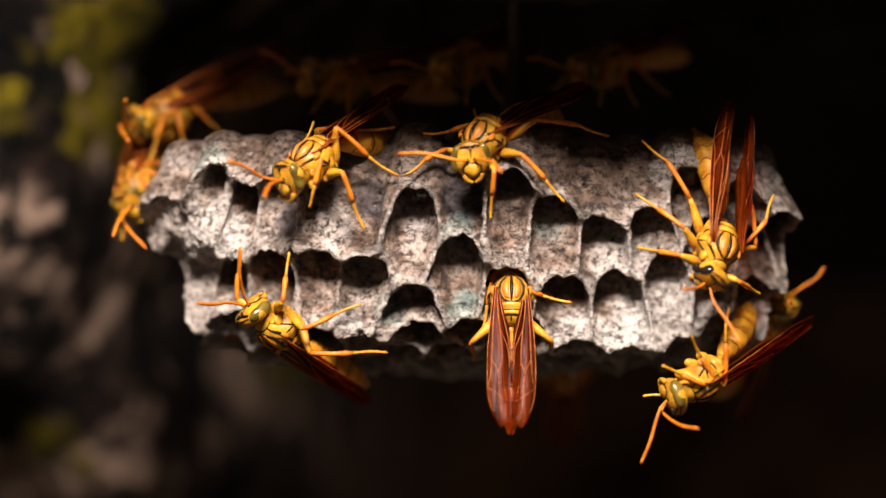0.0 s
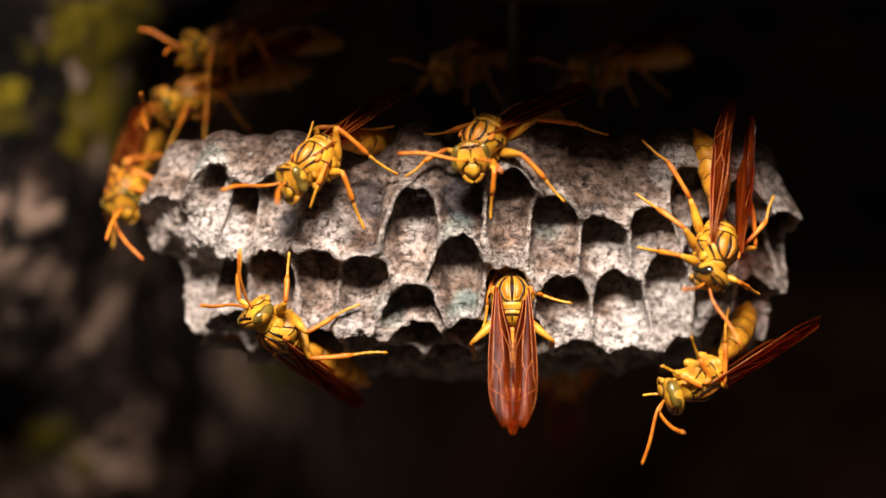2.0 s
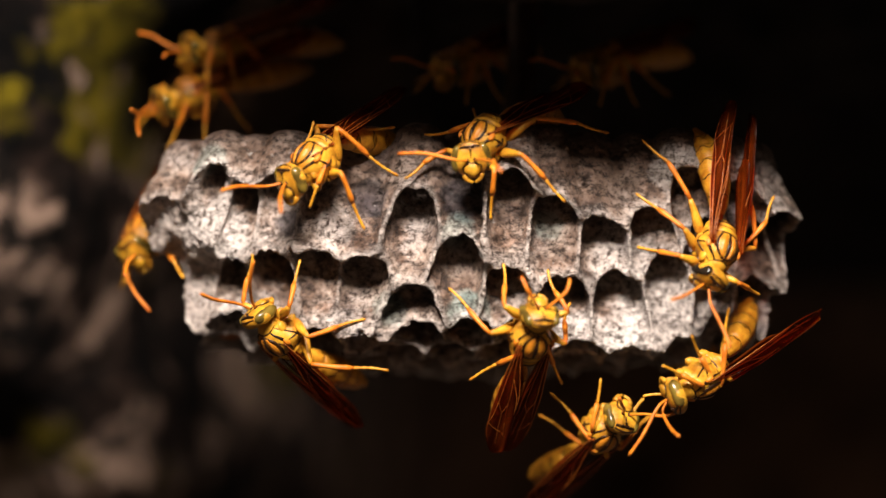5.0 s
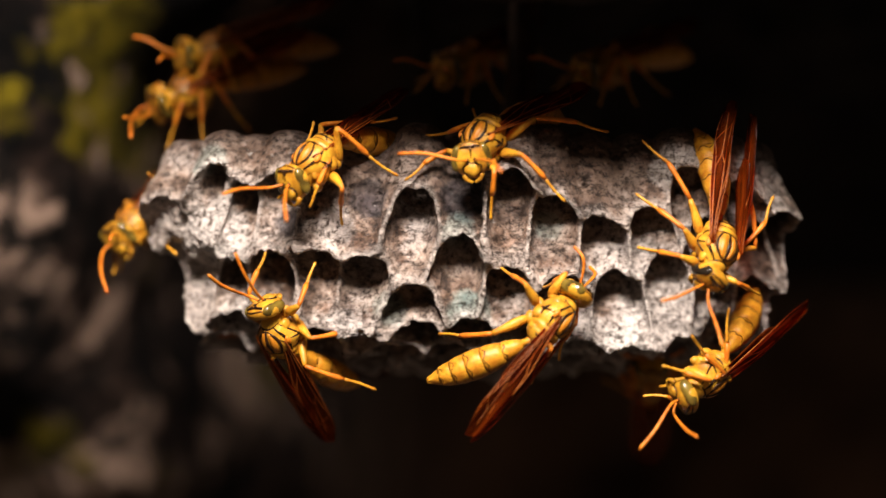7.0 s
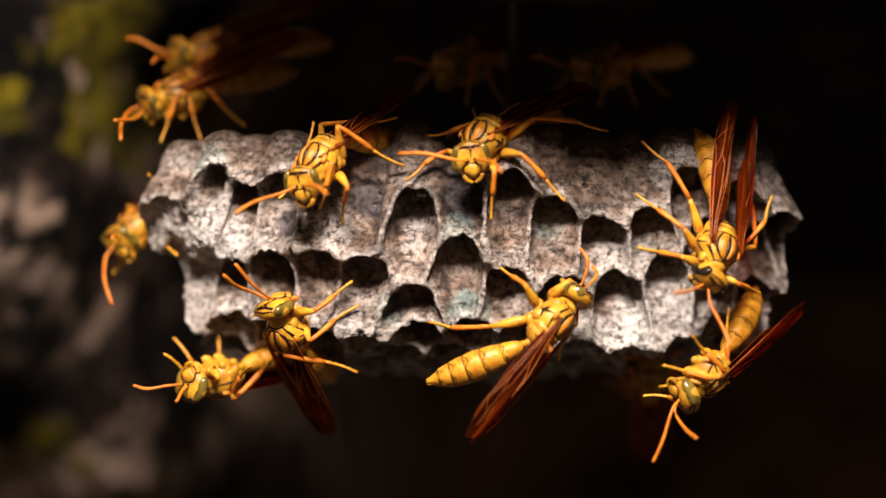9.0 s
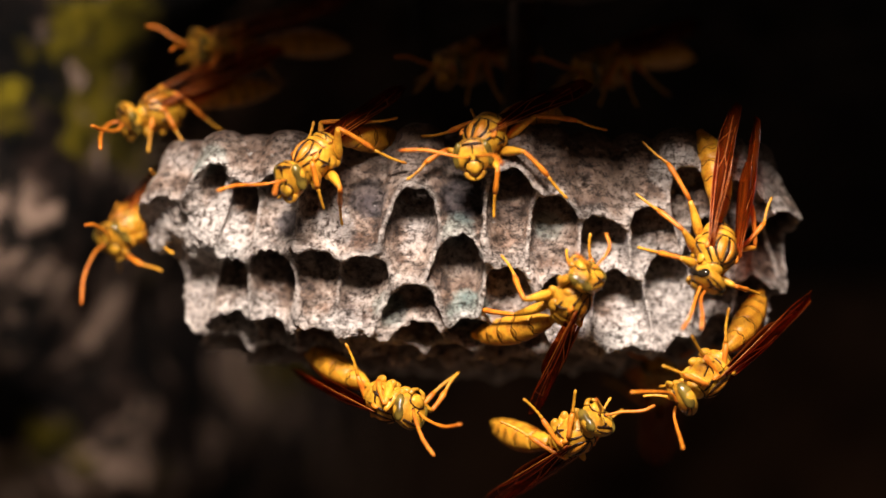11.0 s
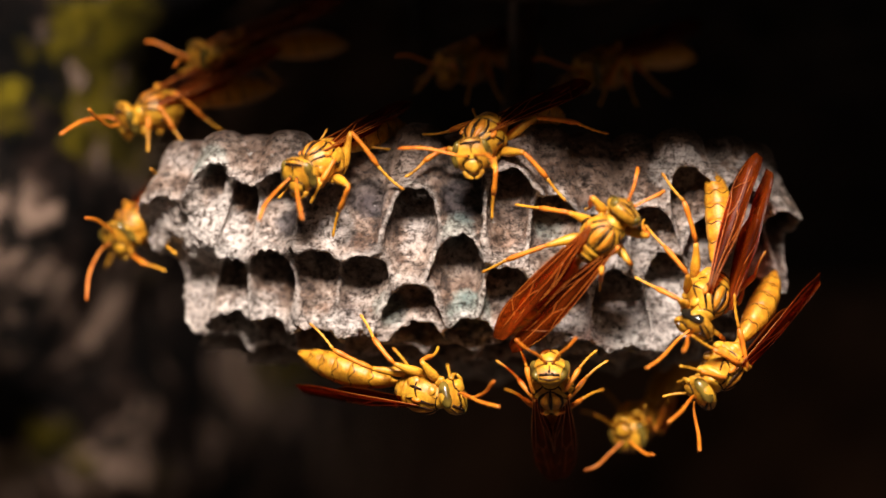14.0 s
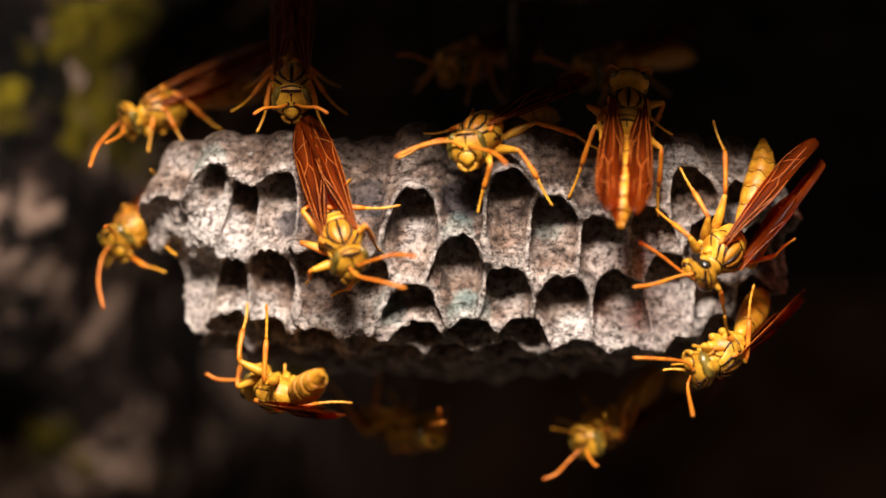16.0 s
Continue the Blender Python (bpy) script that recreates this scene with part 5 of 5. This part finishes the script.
    pointing(wasp_lower, [(0, 0, 0), (1.5, 4, -4), (3.5, 8, 16), (6.3, 16, -12), (7.5, 32, 8), (9.2, 24, 0), (11.3, 16, -4), (12.5, -8, 12), (13.5, 52, 0), (14.5, 20, 32), (16, 44, 24)], [(0, 0, 0), (1.5, 12, 0), (3.5, -32, -32), (6.3, 12, 0), (7.5, 28, -72), (9.2, 36, -52), (11.3, 28, -28), (12.5, 28, -12), (13.5, 56, -40), (14.5, 60, -8), (16, 68, -24)])
    walk(wasp_corner['body'], [
        (0, stand((27.24, -1.50, -13.68), (-0.722, -0.478, -0.500), (0.654, -0.237, -0.718))),
        (4.2, stand((27.24, -1.50, -13.56), (-0.796, -0.331, -0.506), (0.597, -0.298, -0.745))),
        (6.3, stand((27.95, -1.50, -13.26), (-0.655, -0.470, -0.591), (0.731, -0.197, -0.654))),
        (9.2, stand((27.95, -1.50, -13.26), (-0.606, -0.564, -0.561), (0.741, -0.145, -0.656))),
        (11.3, stand((27.95, -1.50, -13.26), (-0.650, -0.402, -0.645), (0.752, -0.214, -0.624))),
        (12, stand((28.19, -1.50, -13.20), (-0.672, -0.425, -0.606), (0.726, -0.218, -0.652))),
        (12.5, stand((28.73, -1.50, -12.96), (-0.618, -0.505, -0.602), (0.754, -0.165, -0.636))),
        (13, stand((29.33, -1.50, -12.60), (-0.557, -0.482, -0.677), (0.811, -0.139, -0.568))),
        (14, stand((29.63, -1.50, -12.48), (-0.590, -0.392, -0.706), (0.803, -0.195, -0.563))),
        (14.8, stand((30.22, -1.50, -12.36), (-0.654, -0.455, -0.605), (0.736, -0.200, -0.646))),
        (15.2, stand((30.58, -1.50, -12.01), (-0.763, -0.437, -0.475), (0.615, -0.269, -0.741))),
        (15.6, stand((30.70, -1.50, -11.77), (-0.835, -0.383, -0.396), (0.522, -0.320, -0.791))),
        (16, stand((29.51, -1.50, -11.11), (-0.628, -0.660, -0.412), (0.658, -0.169, -0.734))),
    ])
    bending(wasp_corner, [(0, -12, -21), (4.2, -19, -31), (6.3, -8, -18), (9.2, -6, -9), (11.3, -4, -21), (12, -7, -17), (12.5, -4, -8), (13, -0, -9), (14, -3, -15), (14.8, -12, -11), (15.2, -25, -19), (15.6, -32, -27), (16, -10, -14)])
    folding(wasp_corner, [(0, 0, 0), (14.6, 0, 0), (15.2, -12, 0), (15.6, -16, 0), (16, -8, 0)])
    tread(wasp_corner, [])
    pointing(wasp_corner, [(0, 0, 0), (16, 52, 4)], [(0, 0, 0), (4.2, -8, -8), (6.3, -32, 48), (7.5, -16, 4), (9.2, 0, 8), (11.3, -72, 68), (12.5, -60, 24), (13.5, -68, 28), (14.5, -64, 36), (15.5, -48, 28), (16, -32, 72)])
    walk(wasp_edge['body'], [
        (0, stand((-34.15, 17.40, 7.01), (-0.101, -0.858, -0.504), (-0.608, -0.348, 0.714))),
        (0.7, stand((-34.46, 17.40, 7.76), (-0.101, -0.858, -0.504), (-0.608, -0.348, 0.714))),
        (1.5, stand((-34.84, 17.40, 8.58), (-0.101, -0.858, -0.504), (-0.608, -0.348, 0.714))),
        (2.5, stand((-35.28, 17.40, 4.17), (-0.101, -0.858, -0.504), (-0.608, -0.348, 0.714))),
        (3, stand((-34.15, 17.40, 3.09), (-0.101, -0.858, -0.504), (-0.608, -0.348, 0.714))),
        (3.5, stand((-33.58, 17.40, 1.83), (-0.101, -0.858, -0.504), (-0.608, -0.348, 0.714))),
        (4.2, stand((-33.20, 17.40, 1.01), (-0.101, -0.858, -0.504), (-0.608, -0.348, 0.714))),
        (6.3, stand((-33.58, 17.40, 2.71), (-0.421, -0.781, -0.461), (-0.533, -0.198, 0.823))),
        (7.5, stand((-34.46, 17.40, 2.90), (-0.421, -0.781, -0.461), (-0.533, -0.198, 0.823))),
        (9.2, stand((-33.96, 17.40, 2.46), (-0.421, -0.781, -0.461), (-0.533, -0.198, 0.823))),
        (11.3, stand((-34.97, 17.40, 2.90), (-0.421, -0.781, -0.461), (-0.533, -0.198, 0.823))),
        (12.5, stand((-34.84, 17.40, 3.22), (-0.421, -0.781, -0.461), (-0.533, -0.198, 0.823))),
        (14.5, stand((-34.21, 17.40, 2.78), (-0.421, -0.781, -0.461), (-0.533, -0.198, 0.823))),
        (16, stand((-34.34, 17.40, 2.59), (-0.421, -0.781, -0.461), (-0.533, -0.198, 0.823))),
    ])
    tread(wasp_edge, [(3, {0: (-27.8, 6.6, -2.4)}), (6.3, {0: (-27.5, 6.6, -1.2), 1: (-29.6, 6.6, 6.5), 2: (-32.1, 7.2, 8.6)}), (9.2, {0: (-27.5, 6.6, -1.2), 1: (-28.1, 6.6, 5.9), 2: (-31.8, 7.2, 9.3), 3: (-26.9, 6.6, -4.5)})])
    pointing(wasp_edge, [(0, 0, 0), (4.2, 4, 4), (6.3, 44, -12), (7.5, 40, -4), (9.2, 44, -12), (11.3, 36, -28), (12.5, 36, -28), (13.5, 32, -36), (14.5, 40, -32), (15.5, 48, -20), (16, 48, -20)], [(0, 0, 0), (4.2, -12, 24), (6.3, -4, 4), (7.5, -12, 4), (9.2, -20, 16), (11.3, -52, 8), (12.5, -56, 8), (13.5, -32, 0), (14.5, -40, 8), (15.5, -40, 16), (16, -36, 20)])
    walk(wasp_top['body'], [
        (0, stand((-30.77, 20.00, 15.32), (-0.852, -0.426, -0.304), (-0.050, -0.512, 0.857))),
        (1.5, stand((-27.91, 20.00, 17.23), (-0.852, -0.426, -0.304), (-0.050, -0.512, 0.857))),
        (3.5, stand((-27.91, 20.00, 17.23), (-0.852, -0.426, -0.304), (-0.050, -0.512, 0.857))),
        (6.3, stand((-28.23, 20.00, 17.55), (-0.852, -0.426, -0.304), (-0.050, -0.512, 0.857))),
        (8, stand((-28.87, 20.00, 17.36), (-0.852, -0.426, -0.304), (-0.050, -0.512, 0.857))),
        (9.2, stand((-29.17, 14.50, 16.96), (-0.846, -0.453, -0.282), (-0.023, -0.496, 0.868))),
        (11.3, stand((-31.42, 14.50, 15.27), (-0.846, -0.453, -0.282), (-0.023, -0.496, 0.868))),
        (12.5, stand((-31.55, 14.50, 15.40), (-0.846, -0.453, -0.282), (-0.023, -0.496, 0.868))),
        (14.5, stand((-31.55, 14.50, 15.40), (-0.846, -0.453, -0.282), (-0.023, -0.496, 0.868))),
        (15.2, stand((-31.36, 14.50, 15.27), (-0.846, -0.453, -0.282), (-0.023, -0.496, 0.868))),
        (16, stand((-31.17, 14.50, 15.34), (-0.846, -0.453, -0.282), (-0.023, -0.496, 0.868))),
    ])
    tread(wasp_top, [])
    pointing(wasp_top, [(0, 0, 0), (9.2, 4, 52), (11.3, -4, 36), (12.5, -24, 16), (14.5, -8, 28), (16, 16, 60)], [(0, 0, 0), (9.2, -16, 32), (11.3, -16, 16), (12.5, -52, 8), (13.5, -60, 4), (14.5, -56, 20), (15.5, -32, 60), (16, -32, 60)])
    walk(wasp_back['body'], [
        (0, stand((-11.43, 21.6, 19.16), (-0.9, -0.435, 0.02), (0.179, -0.327, 0.928))),
        (0.7, stand((-19.74, 21.6, 20.98), (-0.9, -0.433, 0.05), (0.204, -0.318, 0.926))),
        (1.5, stand((-24.72, 21.6, 22.96), (-0.9, -0.416, -0.13), (0.064, -0.421, 0.905))),
        (4.2, stand((-24.85, 21.6, 22.9), (-0.9, -0.409, -0.15), (0.045, -0.43, 0.902))),
        (6.3, stand((-25.17, 21.6, 22.26), (-0.9, -0.409, -0.15), (0.045, -0.43, 0.902))),
        (9.2, stand((-26.12, 21.6, 22.36), (-0.9, -0.397, -0.18), (0.016, -0.443, 0.896))),
        (11.3, stand((-23.89, 21.6, 23.06), (-0.9, -0.424, -0.1), (0.092, -0.408, 0.908))),
        (14.5, stand((-23.97, 20.4, 21.87), (-0.85, -0.464, -0.25), (-0.006, -0.466, 0.885))),
        (15.2, stand((-19.62, 8.4, 20.2), (-0.5, -0.669, -0.55), (-0.08, -0.597, 0.798))),
        (15.6, stand((-16.52, 4.2, 17.38), (0, -0.842, -0.54), (0, -0.54, 0.842))),
        (16, stand((-16.25, 4.2, 17.8), (0.03, -0.828, -0.56), (0.005, -0.56, 0.828))),
    ])
    tread(wasp_back, [])
    walk(wasp_shade_a['body'], [
        (0, stand((2.35, 19.8, 20.78), (-0.58, -0.765, -0.28), (0.009, -0.35, 0.937))),
        (16, stand((2.92, 19.8, 21.1), (-0.56, -0.799, -0.22), (0.044, -0.294, 0.955))),
    ])
    tread(wasp_shade_a, [])
    feeling(wasp_shade_a, [(0, 0, 0), (4, 8, -8), (8, -6, 6), (12, 4, -4), (16, 0, 0)])
    walk(wasp_shade_b['body'], [
        (0, stand((18.18, 19.8, 20.62), (-0.7, -0.676, -0.23), (0.04, -0.359, 0.933))),
        (16, stand((18.81, 19.8, 20.62), (-0.7, -0.676, -0.23), (0.04, -0.359, 0.933))),
    ])
    tread(wasp_shade_b, [])
    feeling(wasp_shade_b, [(0, 0, 0), (4, -6, 8), (8, 6, -6), (12, -4, 4), (16, 0, 0)])
    walk(wasp_roaming['body'], [
        (0, stand((-15.82, 19.80, -10.23), (-0.701, -0.711, 0.050), (-0.035, -0.036, -0.999))),
        (7, stand((-17.07, 19.20, -10.40), (-0.704, -0.704, 0.101), (-0.071, -0.071, -0.995))),
        (7.5, stand((-22.76, 16.00, -10.81), (-0.551, -0.702, 0.451), (-0.348, -0.298, -0.889))),
        (8, stand((-24.99, 15.60, -9.98), (-0.480, -0.640, 0.600), (-0.424, -0.429, -0.797))),
        (8.5, stand((-24.80, 12.00, -12.37), (-0.509, -0.855, 0.102), (-0.239, 0.027, -0.971))),
        (9, stand((-24.37, 6.00, -13.86), (-0.666, -0.717, -0.205), (-0.031, 0.301, -0.953))),
        (9.2, stand((-24.02, 5.40, -13.96), (-0.666, -0.717, -0.205), (-0.031, 0.301, -0.953))),
        (9.475, stand((-22.31, 7.20, -15.87), (-0.356, -0.814, -0.458), (-0.213, 0.548, -0.809))),
        (9.75, stand((-20.21, 8.00, -18.37), (0.102, -0.820, -0.564), (-0.418, 0.479, -0.772))),
        (10.3, stand((-1.63, 2.10, -19.14), (0.849, -0.489, -0.200), (-0.232, -0.005, -0.973))),
        (11.3, stand((15.67, 0.30, -19.88), (0.521, -0.676, 0.521), (0.206, -0.492, -0.846))),
        (11.6, stand((15.97, 0.30, -19.46), (0.548, -0.619, 0.563), (0.193, -0.561, -0.805))),
        (12, stand((18.24, 0.00, -16.86), (0.393, -0.729, 0.561), (0.076, -0.582, -0.810))),
        (12.5, stand((20.04, 0.00, -18.24), (0.799, -0.521, 0.300), (0.086, -0.394, -0.915))),
        (13, stand((20.04, 0.00, -19.62), (0.741, -0.653, 0.160), (-0.134, -0.376, -0.917))),
        (13.5, stand((18.08, 0.30, -21.68), (0.841, -0.480, 0.251), (0.064, -0.371, -0.927))),
        (13.75, stand((14.76, 0.00, -18.24), (0.333, -0.821, 0.464), (0.085, -0.464, -0.882))),
        (14, stand((11.54, 0.60, -14.97), (-0.074, -0.828, 0.556), (-0.046, -0.555, -0.831))),
        (14.5, stand((6.23, -0.30, -14.93), (-0.673, -0.613, 0.414), (-0.433, -0.127, -0.892))),
        (14.8, stand((-0.42, -0.60, -14.07), (-0.886, -0.243, 0.394), (-0.282, -0.391, -0.876))),
        (15, stand((-3.77, -0.60, -15.15), (-0.952, -0.243, 0.188), (-0.103, -0.323, -0.941))),
        (15.2, stand((-9.70, -0.60, -16.47), (-0.959, -0.243, 0.145), (-0.065, -0.311, -0.948))),
        (15.4, stand((-12.29, -0.40, -14.56), (-0.859, -0.243, 0.451), (-0.328, -0.414, -0.849))),
        (15.6, stand((-15.24, 0.00, -15.54), (-0.630, -0.493, 0.600), (-0.278, -0.578, -0.767))),
        (15.8, stand((-17.60, 1.50, -16.27), (-0.755, 0.352, 0.553), (-0.608, -0.060, -0.791))),
        (16, stand((-17.83, 3.60, -15.40), (-0.551, 0.827, 0.110), (-0.160, 0.025, -0.987))),
    ])
    bending(wasp_roaming, [(0, 0, 0), (9.5, 0, 0), (11.3, -30, 7), (11.6, -33, 7), (12, -12, 10), (12.5, -16, 25), (13, -19, 1), (13.5, -40, -19), (13.75, -21, 1), (14, -3, -3), (14.5, 0, -26), (14.8, -33, -29), (15, -25, -9), (15.2, -25, 5), (15.4, -33, 4), (15.6, -38, 48), (15.8, -34, 50), (16, -9, 18)])
    folding(wasp_roaming, [(0, 0, 0), (14.5, 0, 0), (14.8, -14, -6), (15, -20, -3), (15.2, -22, 2), (15.4, -18, 2), (15.6, -32, 10), (15.8, -22, 0), (16, -8, 5)])
    tread(wasp_roaming, [(14.7, {3: (-6.3, 0.4, -6.4), 4: (2.9, 0.0, -4.9), 5: (11.2, 1.5, -10.4)}), (15, {3: (-7.7, 0.4, -8.7), 4: (2.3, 0.0, -4.7), 5: (4.7, 0.0, -5.6)}), (15.4, {3: (-15.9, 1.0, -9.6), 4: (-11.1, 1.0, -7.5), 5: (-4.7, 0.0, -6.5)}), (15.8, {3: (-20.2, 2.0, -9.0), 4: (-16.2, 1.0, -6.0)})])
    feeling(wasp_roaming, [(0, 0, 0), (7, 0, 0), (8, 10, -6), (9, -8, 8), (11.3, 6, -6), (12, -12, 10), (13, 8, 0), (14, -8, 12), (15, 10, -4), (16, 0, 0)])
    walk(wasp_under['body'], [
        (0, stand((14.17, 31.2, -14.04), (0, -0.866, 0.5), (0, -0.5, -0.866))),
        (2.4, stand((14.17, 31.2, -14.69), (0, -0.866, 0.5), (0, -0.5, -0.866))),
        (3, stand((16.73, 26.4, -17.74), (-0.05, -0.865, 0.5), (0.006, -0.501, -0.865))),
        (3.4, stand((11.56, 12.00, -23.43), (0.355, -0.913, 0.203), (0.069, -0.191, -0.979))),
        (3.6, stand((14.98, 12.00, -22.44), (0.355, -0.913, 0.203), (0.069, -0.191, -0.979))),
        (3.8, stand((16.22, 12.00, -23.18), (0.355, -0.913, 0.203), (0.069, -0.191, -0.979))),
        (4, stand((14.54, 12.00, -22.31), (0.302, -0.905, 0.302), (0.111, -0.281, -0.953))),
        (4.2, stand((13.42, 12.00, -21.19), (0.252, -0.855, 0.453), (0.158, -0.425, -0.891))),
        (5, stand((17.13, 5.4, -19.75), (0.5, -0.707, 0.5), (0.041, -0.557, -0.829))),
        (6.3, stand((23.58, 22.8, -14.84), (-0.04, -0.834, 0.55), (0.008, -0.551, -0.835))),
        (9.2, stand((23.46, 22.8, -14.84), (-0.04, -0.834, 0.55), (0.008, -0.551, -0.835))),
        (11.3, stand((24.61, 22.8, -14.84), (-0.04, -0.834, 0.55), (0.008, -0.551, -0.835))),
        (12.5, stand((24.48, 22.8, -14.84), (-0.04, -0.834, 0.55), (0.008, -0.551, -0.835))),
        (13.4, stand((24.43, 24, -17.46), (-0.08, -0.889, 0.45), (0.148, -0.457, -0.877))),
        (14, stand((21.79, 15.6, -19.12), (-0.38, -0.864, -0.33), (0.358, 0.191, -0.914))),
        (14.8, stand((20.3, 18, -20.04), (-0.5, -0.788, -0.36), (0.455, 0.115, -0.883))),
        (15.6, stand((18.15, 18, -20.04), (-0.54, -0.761, -0.36), (0.406, 0.139, -0.903))),
        (16, stand((18.02, 18, -20.04), (-0.54, -0.761, -0.36), (0.406, 0.139, -0.903))),
    ])
    tread(wasp_under, [])
    feeling(wasp_under, [(0, 0, 0), (3, 8, -8), (4.2, -4, 6), (12.5, 0, 0), (14, 8, -6), (15, -8, 8), (16, 0, 0)])
    walk(wasp_behind['body'], [
        (0, stand((36.2, 16.8, -8.6), (0.27, -0.71, 0.65), (0.769, -0.247, -0.589))),
        (0.7, stand((36.55, 16.8, -7.97), (0.28, -0.706, 0.65), (0.762, -0.249, -0.598))),
        (1.5, stand((34.7, 19.8, -9.15), (0.2, -0.843, 0.5), (0.889, -0.059, -0.455))),
        (3, stand((32.86, 24, -7.97), (0.2, -0.843, 0.5), (0.889, -0.059, -0.455))),
        (11.3, stand((31.89, 24, -9.26), (0.2, -0.843, 0.5), (0.889, -0.059, -0.455))),
        (16, stand((31.89, 24, -9.58), (0.2, -0.843, 0.5), (0.889, -0.059, -0.455))),
    ])
    tread(wasp_behind, [])
    feeling(wasp_behind, [(0, 0, 0), (3, 8, -8), (11.3, -4, 6), (14, 8, -6), (16, 0, 0)])


motions()
